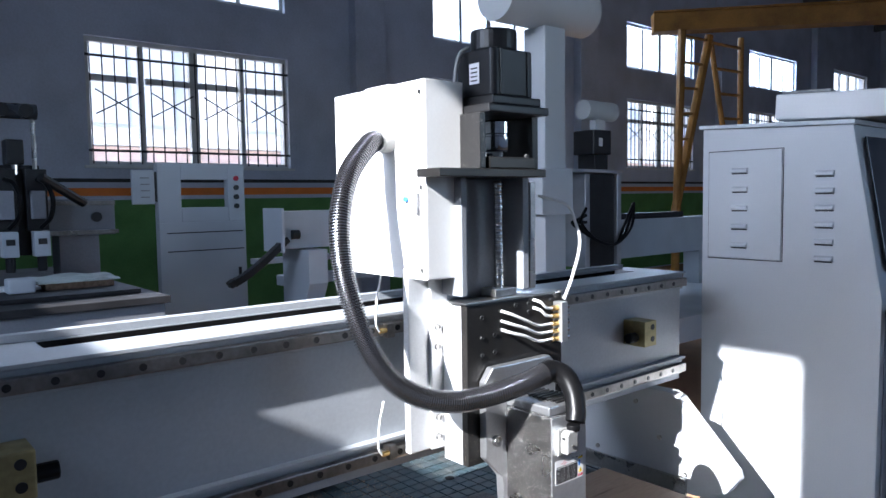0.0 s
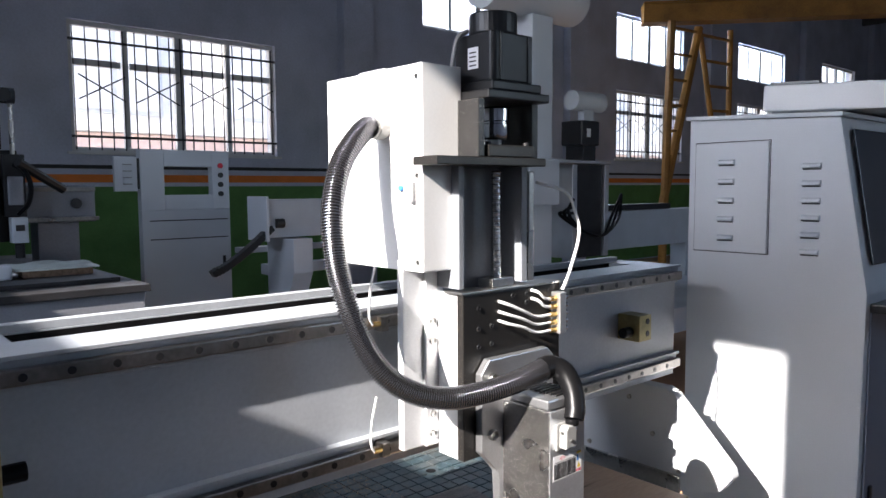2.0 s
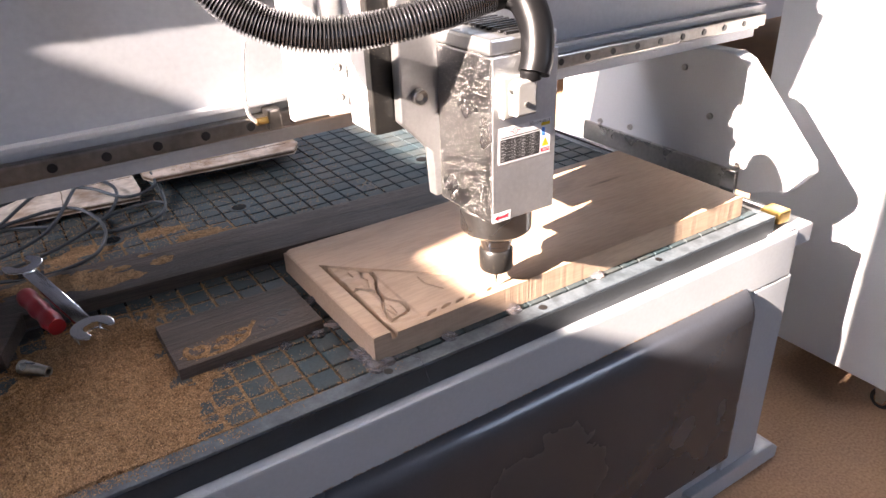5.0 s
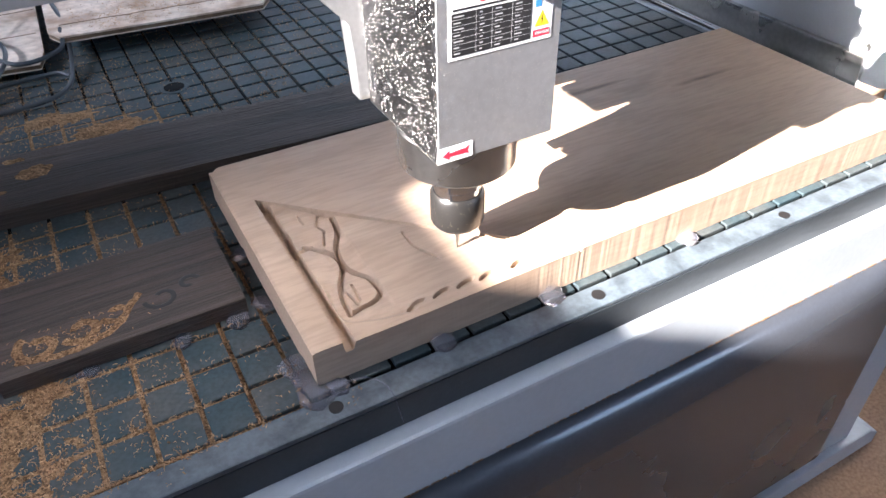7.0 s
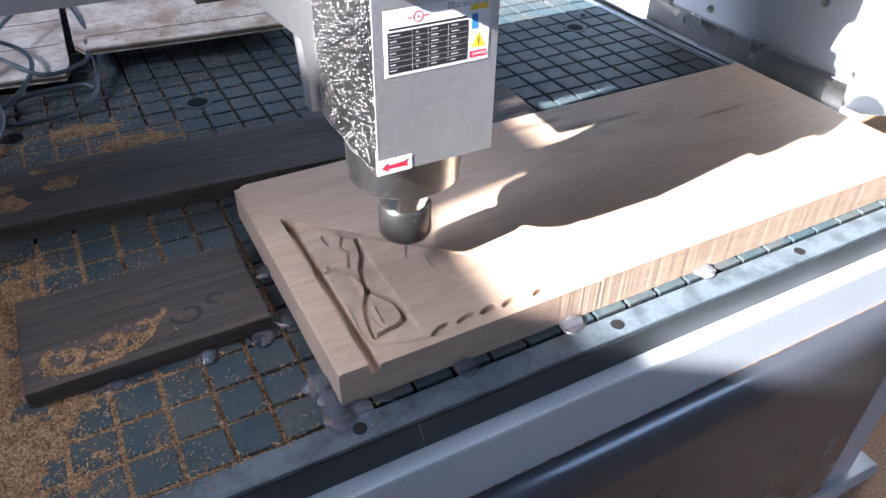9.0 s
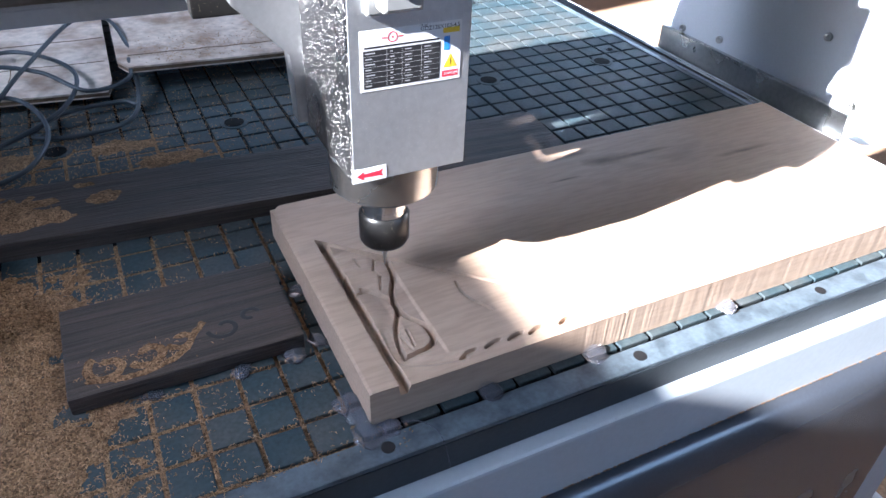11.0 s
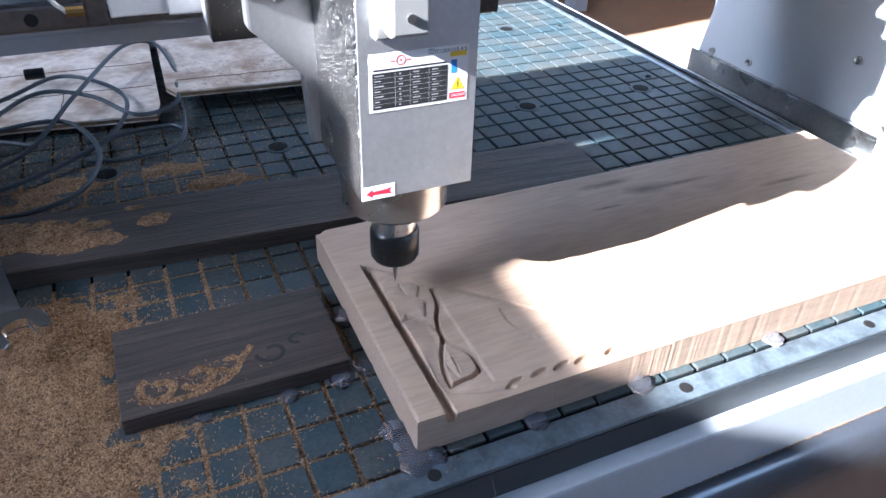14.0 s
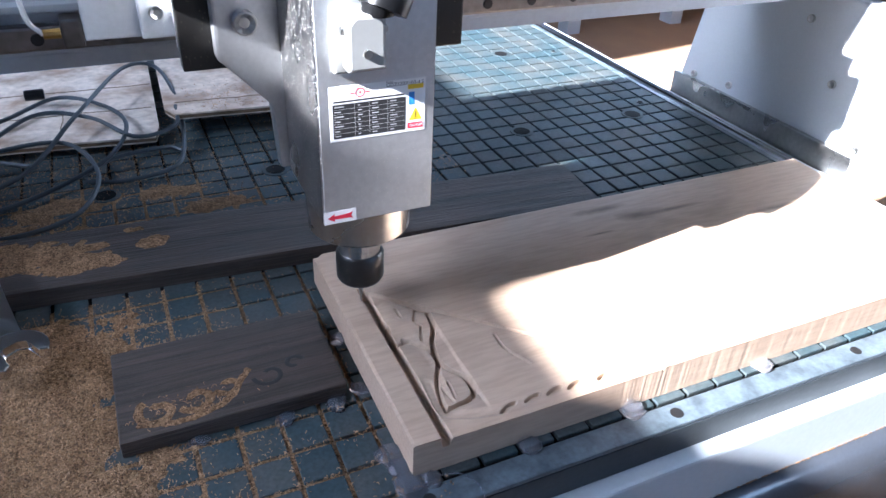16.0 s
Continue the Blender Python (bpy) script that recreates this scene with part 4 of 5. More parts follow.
def carved(x, y):
    """Depth of the unfinished relief: a triangular field with a trough along one side and leaf stems in it."""
    d = 0.0
    if x < 0.30:
        hyp = 0.229 - (x - 0.026) * 0.955
        if x > 0.026 and y < hyp:
            e = hyp - y
            d = 0.0016 * soft(0, 0.002, e) + 0.0022 * soft(0.0, 0.10, e) * soft(0.25, 0.05, x)
            d += 0.0085 * soft(0.012, 0.008, x - 0.026) * soft(0, 0.002, x - 0.026)
            top = soft(0.13, 0.20, y)
            d += top * (0.002 + 0.004 * max(0, noise.noise(Vector((x * 60, y * 60, 3)))))
            s, v = near_line(x, y, STEM), near_line(x, y, VEIN)
            d += 0.0085 * soft(0.0030, 0.0012, s) + 0.0028 * soft(0.030, 0.003, s) * soft(0.0, 0.004, 0.086 - x)
            d += 0.0080 * soft(0.0030, 0.0011, v) * (0.75 + 0.5 * noise.noise(Vector((x * 120, y * 120, 0))))
            d += 0.0022 * soft(0.020, 0.002, v) * soft(0.0, 0.006, 0.062 - x)
            d += 0.0045 * soft(0.0026, 0.0008, near_line(x, y, FOLD))
            for tw in TWIGS:
                d += 0.0026 * soft(0.0016, 0.0006, near_line(x, y, tw))
            d += 0.0036 * soft(0.0017, 0.0006, near_line(x, y, ARC))
            d += 0.0040 * soft(0.0018, 0.0005, abs(e - 0.0012)) * soft(0.05, 0.08, x)
            d += 0.0024 * soft(0.0075, 0.002, near_line(x, y, HEM))
            for px, py in PITS:
                d += 0.0042 * soft(1.0, 0.7, math.hypot((x - px) / 0.011, (y - py - (x - px) * 0.25) / 0.0035))
    return d


def heightfield(x0, x1, y0, y1, base, nx, ny, fn, edge=None, fine=None):
    """A solid whose top is fn(x, y) over a grid and whose foot lies at base; edge(x) lets the front run unevenly."""
    vs, fs = [], []
    for j in range(ny + 1):
        for i in range(nx + 1):
            x, y = x0 + (x1 - x0) * (fine(i / nx) if fine else i / nx), y0 + (y1 - y0) * j / ny
            z = fn(x, y)
            vs.append((x, y + (edge(x, 0) if edge and j == 0 else 0), z))
    n = (nx + 1) * (ny + 1)
    for j in range(ny):
        for i in range(nx):
            a = j * (nx + 1) + i
            fs.append((a, a + 1, a + nx + 2, a + nx + 1))
    rim = [i for i in range(nx + 1)] + [(j + 1) * (nx + 1) - 1 for j in range(1, ny + 1)]
    rim += [ny * (nx + 1) + i for i in range(nx - 1, -1, -1)] + [j * (nx + 1) for j in range(ny - 1, 0, -1)]
    for k, r in enumerate(rim):
        x, y, z = vs[r]
        vs.append((x, y + (edge(x, 1) - edge(x, 0) if edge and k <= nx else 0), base))
    m = len(rim)
    for k in range(m):
        fs.append((rim[k], n + k, n + (k + 1) % m, rim[(k + 1) % m]))
    fs.append(tuple(n + k for k in range(m))[::-1])
    return vs, fs


def mesh_part(name, vs, fs, material, parent, label="", smooth=True):
    me = bpy.data.meshes.new(name)
    me.from_pydata(vs, [], fs)
    me.update()
    if smooth:
        me.polygons.foreach_set("use_smooth", [True] * len(me.polygons))
        me.set_sharp_from_angle(angle=radians(35))
    me.materials.append(material)
    ob = new(name, me)
    ob.parent = parent
    if label:
        ob["label"] = label
    return ob


def saw_edge(x, low):
    k = noise.noise(Vector((x * 90, 7.3 + low * 0.9, 0))) + 0.7 * noise.noise(Vector((x * 330, 1.1 + low * 0.7, 0)))
    rough_from = 0.35 + 0.65 * soft(0.1, 0.35, x)
    return -0.0010 + 0.00042 * k * rough_from


board = thing("timber_board", "pale timber board with an unfinished carved corner", "wooden board")
vs, fs = heightfield(0, 0.765, 0, 0.311, 0.6405, 720, 440, lambda x, y: 0.680 - carved(x, y) - 0.004 * soft(0.012, 0.008, x + (0.311 - y))  - 0.0004 * noise.noise(Vector((x * 5, y * 30, 0))) - 0.0012 * soft(0.003, 0, min(x, 0.311 - y, 0.765 - x)), saw_edge, lambda u: u * 0.58 if u < 0.68 else 0.3944 + (u - 0.68) * 1.8925)
mesh_part("slab", vs, fs, OAK, board)

offcut = thing("carved_offcut", "dark timber offcut with carved scrolls full of sawdust", "wooden board")
part("block", box(-0.228, -0.022, 0.115, 0.24, 0.6405, 0.6585, 0.0015), DARKWOOD, offcut)
def scroll(cx, cy, r0, r1, a0, a1, n=26):
    return [Vector((cx + (r0 + (r1 - r0) * i / n) * math.cos(a0 + (a1 - a0) * i / n), cy + (r0 + (r1 - r0) * i / n) * math.sin(a0 + (a1 - a0) * i / n), 0.6585)) for i in range(n + 1)]
for k, ln in enumerate((scroll(-0.193, 0.143, 0.019, 0.006, 2.2, 8.6), scroll(-0.158, 0.147, 0.017, 0.005, 3.6, 9.2), scroll(-0.128, 0.154, 0.013, 0.004, 3.4, 8.8),
                        [Vector(q) for q in spline([(-0.212, 0.132, 0.6585), (-0.18, 0.124, 0.6585), (-0.15, 0.127, 0.6585), (-0.128, 0.138, 0.6585), (-0.115, 0.158, 0.6585), (-0.105, 0.17, 0.6585)], 8)])):
    bm = sweep(ln, lambda i: 0.0042 if k < 2 else 0.0036, 8)
    for v in bm.verts:
        v.co.z = 0.6585 + (v.co.z - 0.6585) * 0.3 + 0.0005 * noise.noise(v.co * 300)
        v.co += Vector((noise.noise(v.co * 220), noise.noise(v.co * 220 + Vector((5, 0, 0))), 0)) * 0.0014
    part("scroll_dust", bm, DUST, offcut, "sawdust packed into a carved scroll")
for ln in (scroll(-0.088, 0.155, 0.016, 0.005, 3.2, 8.6), scroll(-0.062, 0.163, 0.010, 0.004, 0.2, 5.0)):
    bm = sweep(ln, 0.0024, 8)
    for v in bm.verts:
        v.co.z = 0.6585 + (v.co.z - 0.6585) * 0.12
    part("scroll_groove", bm, BLACK, offcut, "dark carved scroll groove")

plank = thing("dark_plank", "dark sawn timber plank with sawdust patches", "wooden board", 0.0, 0.414, 0.6405)
plank.rotation_euler = (0, 0, radians(-4.0))
vs, fs = heightfield(-0.56, 0.425, -0.060, 0.060, 0.0, 120, 16, lambda x, y: 0.0235 - 0.0005 * noise.noise(Vector((x * 8, y * 60, 2))) - 0.001 * soft(0.004, 0, 0.060 - abs(y)))
mesh_part("block", vs, fs, DARKWOOD, plank)
def dust_pat(name, parent, cx, cy, rx, ry, z, h, seed, material):
    vs, fs = heightfield(cx - rx, cx + rx, cy - ry, cy + ry, z - 0.004, 44, 30,
                         lambda x, y: z - 0.001 + h * (1.15 - math.hypot((x - cx) / rx, (y - cy) / ry) * 1.3 + 0.55 * noise.noise(Vector((x * 26 + seed, y * 26, 0))) + 0.35 * noise.noise(Vector((x * 110, y * 110, seed)))))
    vs = [(a, b, max(c, z - 0.004)) for a, b, c in vs]
    return mesh_part(name, vs, fs, material, parent)
for i, (a, b, c, d) in enumerate(((-0.31, 0.004, 0.125, 0.056), (-0.165, 0.005, 0.030, 0.022), (-0.188, 0.042, 0.024, 0.014), (-0.46, -0.005, 0.09, 0.054), (-0.36, 0.030, 0.13, 0.030), (-0.245, -0.020, 0.060, 0.034))):
    dust_pat("dust_patch", plank, a, b, c, d, 0.0236, 0.0022, i * 3.1, DUST)

blk = thing("dark_block", "short dark timber block under the spanner", "wooden block", -0.47, 0.36, 0.6405)
blk.rotation_euler = (0, 0, radians(-20))
part("block", box(-0.075, 0.075, -0.055, 0.055, 0, 0.026, 0.002), DARKWOOD, blk)

# hot-glue blobs that hold the workpieces
GL = [(-0.004, -0.008, 0.014), (0.016, -0.007, 0.011), (-0.010, 0.030, 0.013), (-0.006, 0.012, 0.010), (-0.008, 0.120, 0.009), (-0.006, 0.200, 0.010), (0.115, -0.006, 0.012), (0.230, -0.006, 0.013), (-0.035, 0.110, 0.012), (-0.085, 0.110, 0.010), (-0.165, 0.112, 0.009), (0.400, -0.006, 0.011)]
for x, y, r in GL:
    bm = bmesh.new()
    bmesh.ops.create_icosphere(bm, subdivisions=3, radius=r)
    for v in bm.verts:
        v.co *= 1 + 0.55 * noise.noise(v.co * 75 + Vector((x * 50, y * 50, 0))) + 0.16 * noise.noise(v.co * 320)
        v.co.z = max(v.co.z, -0.0005) * 0.55
    ob = part("glue_blob", bm, GLUE, smooth=True)
    ob.location = (x, y, 0.6405)
    tagged(ob, "clear blob of hot-melt glue holding timber down", "glue blob", "glue blobs round the timber")
part("glue_thread", sweep(spline([(0.02, -0.01, 0.645), (0.035, -0.018, 0.650), (0.046, -0.028, 0.647), (0.050, -0.040, 0.6415), (0.052, -0.052, 0.618)], 8), 0.0006, 5), GLUE)
tagged(bpy.data.objects["glue_thread"], "thin pulled thread of clear hot-melt glue", "glue thread")

# ---- tools ----
span = thing("open_end_spanner", "chromed double open-ended spanner", "spanner")
def jaw():
    """Outline of one open jaw, pointing along x."""
    r = 0.029
    out = [(r * math.cos(a), r * math.sin(a)) for a in (radians(46 + i * (268 / 16)) for i in range(17))]
    return out + [(0.015, -0.0135), (-0.006, -0.0135), (-0.011, -0.007), (-0.011, 0.007), (-0.006, 0.0135), (0.015, 0.0135)]
sh = prism([(-0.106, -0.0115), (0.106, -0.0105), (0.106, 0.0105), (-0.106, 0.0115)], "z", -0.0035, 0.0035, 0.0022)
part("shaft", sh, CHROME, span, smooth=True)
for s, ang in ((1, 15), (-1, 15)):
    ob = part("jaw", prism(jaw(), "z", -0.0055, 0.0055, 0.0015), CHROME, span)
    ob.matrix_basis = pose(0.122 * s, 0, 0, 0, 0, (0 if s > 0 else 180) + ang)
span.matrix_basis = pose(-0.334, 0.362, 0.688, 0, 3, -76)
red = thing("red_handle", "red plastic tool handle lying under the spanner", "tool handle")
part("grip", sweep([Vector((-0.055 + 0.11 * i / 16, 0, 0)) for i in range(17)], lambda i: 0.0135 + 0.0012 * math.sin(i * 1.1), 12), RED, red, smooth=True)
red.matrix_basis = pose(-0.358, 0.346, 0.680, 0, 4, -76)
for i, (x, y, r, h, lay) in enumerate(((-0.455, 0.285, 0.017, 0.042, 0), (-0.400, 0.262, 0.010, 0.045, 1))):
    ob = part("collet", lathe([(r * 0.95, 0), (r, 0.003), (r * 0.98, h * 0.2), (r * 0.74, h * 0.85), (r * 0.72, h), (r * 0.45, h), (r * 0.45, h * 0.6)], (0, 0, 0), 24), STEEL, smooth=True)
    ob.matrix_world = pose(x, y, 0.6402 + (r if lay else 0), 90 if lay else 0, 0, 40 if lay else 0)
    tagged(ob, "small polished steel spring collet on the bed", "collet", "collets on the bed")

# ---- cardboard and cable ----
def sheet(name, pts, z, label, tilt):
    t = thing(name, label, "cardboard", 0, 0, z)
    t.rotation_euler = tilt
    part("board", prism(pts, "z", 0.0, 0.003, 0), CARD, t)
    part("flute", prism([((a - 0.0) * 0.998, b + 0.0015) for a, b in pts], "z", -0.006, -0.0002, 0), CARDEDGE, t)
    part("liner", prism(pts, "z", -0.0075, -0.0062, 0), CARD, t)
sheet("cardboard_sheet", [(-0.60, 0.80), (-0.32, 0.775), (-0.132, 0.752), (-0.122, 0.79), (-0.105, 1.25), (-0.60, 1.26)], 0.655, "stained flattened cardboard sheet", (0.004, 0, 0))
sheet("cardboard_sheet", [(-0.108, 0.815), (-0.095, 0.785), (0.05, 0.772), (0.21, 0.762), (0.235, 0.80), (0.22, 1.20), (-0.095, 1.19)], 0.668, "torn stained cardboard sheet with crumbs", (0.012, 0, 0))
sheets = [o for o in scene.objects if o.name.startswith("cardboard_sheet")]
CREASES = ((0, -0.58, 0.90, -0.125, 0.875, 0.0014), (0, -0.59, 1.00, -0.118, 0.985, 0.0018), (0, -0.40, 0.80, -0.39, 1.2, 0.0010), (0, -0.27, 0.79, -0.26, 0.90, 0.0008), (1, -0.09, 0.832, 0.21, 0.812, 0.0016))
for which, x0, y0, x1, y1, w in CREASES:
    bend = [(x0 + (x1 - x0) * k / 12, y0 + (y1 - y0) * k / 12) for k in range(13)]
    wob = [0.004 * noise.noise(Vector((p * 30, q * 30, 4))) for p, q in bend]
    across = (0, 1) if abs(x1 - x0) > abs(y1 - y0) else (1, 0)
    lo = [(p + across[0] * (g - w), q + across[1] * (g - w)) for (p, q), g in zip(bend, wob)]
    hi = [(p + across[0] * (g + w), q + across[1] * (g + w)) for (p, q), g in zip(bend, wob)]
    part("crease", prism(lo + hi[::-1], "z", 0.0031, 0.0034), CARDEDGE, sheets[which], "dark pressed crease")
wire = thing("cable_coil", "tangle of dark thin cable in loose loops", "cable")
WIRES = [
    [(-0.45, 0.62, 0.648), (-0.32, 0.67, 0.662), (-0.24, 0.80, 0.690), (-0.16, 0.97, 0.70), (-0.105, 1.00, 0.69), (-0.085, 0.88, 0.68), (-0.088, 0.76, 0.66), (-0.11, 0.665, 0.650), (-0.18, 0.64, 0.648), (-0.24, 0.66, 0.648), (-0.20, 0.71, 0.652), (-0.12, 0.72, 0.654), (-0.098, 0.70, 0.654)],
    [(-0.50, 0.80, 0.67), (-0.36, 0.84, 0.676), (-0.27, 0.92, 0.678), (-0.20, 0.86, 0.68), (-0.17, 0.78, 0.676), (-0.20, 0.70, 0.662), (-0.28, 0.64, 0.650), (-0.36, 0.60, 0.648), (-0.46, 0.58, 0.648)],
    [(-0.48, 0.70, 0.66), (-0.36, 0.74, 0.672), (-0.26, 0.74, 0.674), (-0.22, 0.66, 0.656), (-0.25, 0.56, 0.650), (-0.33, 0.52, 0.652), (-0.42, 0.55, 0.650)],
    [(-0.52, 0.66, 0.65), (-0.40, 0.72, 0.67), (-0.30, 0.82, 0.69), (-0.22, 0.80, 0.685), (-0.16, 0.74, 0.67), (-0.10, 0.76, 0.672), (-0.09, 0.82, 0.68)],
    [(-0.34, 0.50, 0.668), (-0.42, 0.58, 0.66), (-0.45, 0.68, 0.655), (-0.38, 0.74, 0.66), (-0.30, 0.70, 0.66)],
]
for w in WIRES:
    part("strand", sweep(spline(w, 10), 0.0034, 8), CABLE, wire, smooth=True)
part("plug", cyl((-0.30, 0.93, 0.684), "x", 0.009, 0.03, 12, bevel=0.002), RUBBER, wire)

# ---- small marks on the bed ----
for x, y in ((-0.216, 0.616), (0.025, 0.616), (0.457, 0.616), (0.694, 0.616), (-0.418, 0.051), (0.40, 1.0), (0.62, 1.0), (0.745, 0.66), (0.745, 0.98)):
    r = 0.020 if abs(x - 0.745) > 0.01 else 0.007
    h = part("vacuum_port", lathe([(r * 0.62, 0.0003), (r * 0.66, 0.0011), (r, 0.0008), (r * 1.04, 0.0)], (0, 0, 0), 24), TILE, bed, "countersunk vacuum port", smooth=True)
    h.location = (x, y, 0.6402)
    k = part("port_hole", cyl((0, 0, 0.0009), "z", r * 0.72, 0.0012, 20), BEDGROOVE, h)
for x, y, r in ((0.005, -0.027, 0.0062), (0.270, -0.0265, 0.0066), (0.52, -0.0265, 0.006)):
    part("edge_screw", cyl((x, y, 0.6402), "z", r, 0.001, 16), BLACK, bed)
for i, x in enumerate((0.262, 0.28, 0.292)):
    part("pencil_mark", box(x, x + 0.006, 0.535, 0.575, 0.6402, 0.6405), BLACK, bed)

# ---- control cabinet ----
cab = thing("control_cabinet", "grey steel control cabinet on casters beside the router", "cabinet")
PROF = [(0.303, 0.088), (0.303, 1.640), (-0.134, 1.620), (-0.215, 1.15), (-0.208, 0.088)]
part("shell", prism(PROF, "x", 1.257, 1.86, 0.003), CABPAINT, cab, "powder-coated cabinet shell")
part("top_lid", prism([(0.312, 1.6405), (0.312, 1.652), (-0.142, 1.633), (-0.142, 1.6207)], "x", 1.246, 1.87, 0.002), CABPAINT, cab)
dr = part("access_door", box(1.2505, 1.2565, 0.052, 0.279, 1.242, 1.566, 0.002), CABPAINT, cab, "small louvred access door")
def louvre(parent, y, z, x):
    bm = bmesh.new()
    v = [bm.verts.new(p) for p in ((x, y - 0.026, z - 0.007), (x - 0.009, y - 0.024, z - 0.005), (x - 0.007, y - 0.024, z + 0.003), (x, y - 0.026, z + 0.008),
                                   (x, y + 0.026, z - 0.007), (x - 0.009, y + 0.024, z - 0.005), (x - 0.007, y + 0.024, z + 0.003), (x, y + 0.026, z + 0.008))]
    for f in ((0, 1, 2, 3), (7, 6, 5, 4), (0, 4, 5, 1), (1, 5, 6, 2), (2, 6, 7, 3), (3, 7, 4, 0)):
        bm.faces.new([v[i] for i in f])
    return part("louvre", bm, CABPAINT, parent)
for y0, y1, z0, z1 in ((0.0505, 0.2805, 1.2385, 1.2408), (0.0505, 0.2805, 1.5672, 1.5695), (0.0485, 0.0505, 1.2385, 1.5695), (0.2805, 0.2825, 1.2385, 1.5695)):
    bar(cab, "door_gap", 1.2562, 1.2568, y0, y1, z0, z1, BLACK, 0)
for i in range(5):
    louvre(dr, 0.178, 1.508 - i * 0.056, 1.2503)
    bar(dr, "louvre_slot", 1.2492, 1.2503, 0.154, 0.202, 1.497 - i * 0.056, 1.5005 - i * 0.056, BLACK, 0)
for i in range(6):
    louvre(cab, -0.065, 1.492 - i * 0.0475, 1.2569)
    bar(cab, "louvre_slot", 1.2555, 1.2569, -0.089, -0.041, 1.481 - i * 0.0475, 1.4845 - i * 0.0475, BLACK, 0)
bar(cab, "front_door", 1.285, 1.84, -0.2195, -0.2125, 0.12, 1.10, mat("cabinet_door_blue", (0.20, 0.22, 0.27), 0.4, 0, 0.06, 3, 200, 0.03), 0.003, "darker blue-grey cabinet door")
part("door_lock", box(1.31, 1.325, -0.228, -0.2198, 0.52, 0.62, 0.003), BLACK, cab)
part("operator_panel", prism([(-0.1465, 1.588), (-0.2085, 1.225), (-0.214, 1.226), (-0.152, 1.589)], "x", 1.30, 1.82, 0.002), SCREEN, cab, "dark sloping operator panel")
bar(cab, "keyboard_shelf", 1.28, 1.84, -0.40, -0.2155, 1.10, 1.125, BLACK, 0.004)
for x in (1.315, 1.80):
    for y in (-0.115, 0.22):
        c = part("caster", prism([(x - 0.02, y - 0.02), (x + 0.02, y - 0.02), (x + 0.02, y + 0.02), (x - 0.02, y + 0.02)], "z", 0.066, 0.0878, 0.002), STEEL, cab)
        part("wheel", cyl((x, y, 0.028), "x", 0.028, 0.02, 24, bevel=0.004), BLACK, c)
        part("hub", cyl((x, y, 0.028), "x", 0.016, 0.024, 16), CHROME, c)
        part("fork", prism([(y - 0.018, 0.066), (y + 0.018, 0.066), (y + 0.008, 0.02), (y - 0.008, 0.02)], "x", x - 0.017, x - 0.0125), STEEL, c)
ctn = thing("white_box", "white flat carton lying on the cabinet", "box", 1.45, 0.0, 1.644)
ctn.rotation_euler = (radians(2.4), 0, radians(8))
part("carton", box(-0.15, 0.36, -0.20, 0.115, 0.004, 0.078, 0.006), WHITEPAINT, ctn)
part("booklet", box(-0.14, 0.0, -0.03, 0.10, 0.0785, 0.088, 0.003), PLASTIC, ctn)
part("booklet", box(0.0, 0.12, -0.15, -0.04, 0.0785, 0.096, 0.004), LABELWHITE, ctn)

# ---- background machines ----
# machine paint darkened to hold the shade this router stands in
LEFTPAINT = mat("shaded_machine_paint", (0.27, 0.28, 0.31), 0.5, 0, 0.12, 3, 120, 0.04)
DARKTABLE = mat("dark_table_board", (0.030, 0.029, 0.032), 0.55, 0, 0.3, 8, 150, 0.1)
lm = thing("left_router", "second router with twin spindles, in shade", "machine", 0, 0, 0)
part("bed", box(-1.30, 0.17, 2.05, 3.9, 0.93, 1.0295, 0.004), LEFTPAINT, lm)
part("bed_top", box(-1.30, 0.19, 2.04, 3.88, 1.03, 1.060, 0.003), DARKTABLE, lm)
part("spoil_board", box(-1.30, 0.13, 2.22, 3.70, 1.0605, 1.078, 0.003), DARKTABLE, lm)
part("side_panel", box(-1.30, 0.14, 2.10, 3.8, 0.05, 0.9295, 0.004), DARKPANEL, lm)
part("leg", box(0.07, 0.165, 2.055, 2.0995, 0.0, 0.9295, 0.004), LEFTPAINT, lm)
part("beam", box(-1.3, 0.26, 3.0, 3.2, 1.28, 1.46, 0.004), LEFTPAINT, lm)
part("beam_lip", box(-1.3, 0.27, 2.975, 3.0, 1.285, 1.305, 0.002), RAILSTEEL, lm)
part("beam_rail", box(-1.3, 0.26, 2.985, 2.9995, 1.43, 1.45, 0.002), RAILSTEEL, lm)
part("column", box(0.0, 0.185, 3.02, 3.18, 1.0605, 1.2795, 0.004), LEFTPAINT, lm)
part("lamp_housing", cyl((0.17, 2.995, 1.37), "y", 0.025, 0.02, 16), BLACK, lm)
part("axis_plate", box(-0.27, -0.09, 2.92, 2.984, 1.20, 1.62, 0.004), BLACK, lm)
part("servo_motor", box(-0.232, -0.158, 2.87, 2.97, 1.6205, 1.735, 0.008), BLACK, lm)
part("motor_coupling", cyl((-0.195, 2.90, 1.60), "z", 0.016, 0.05, 14), CHROME, lm)
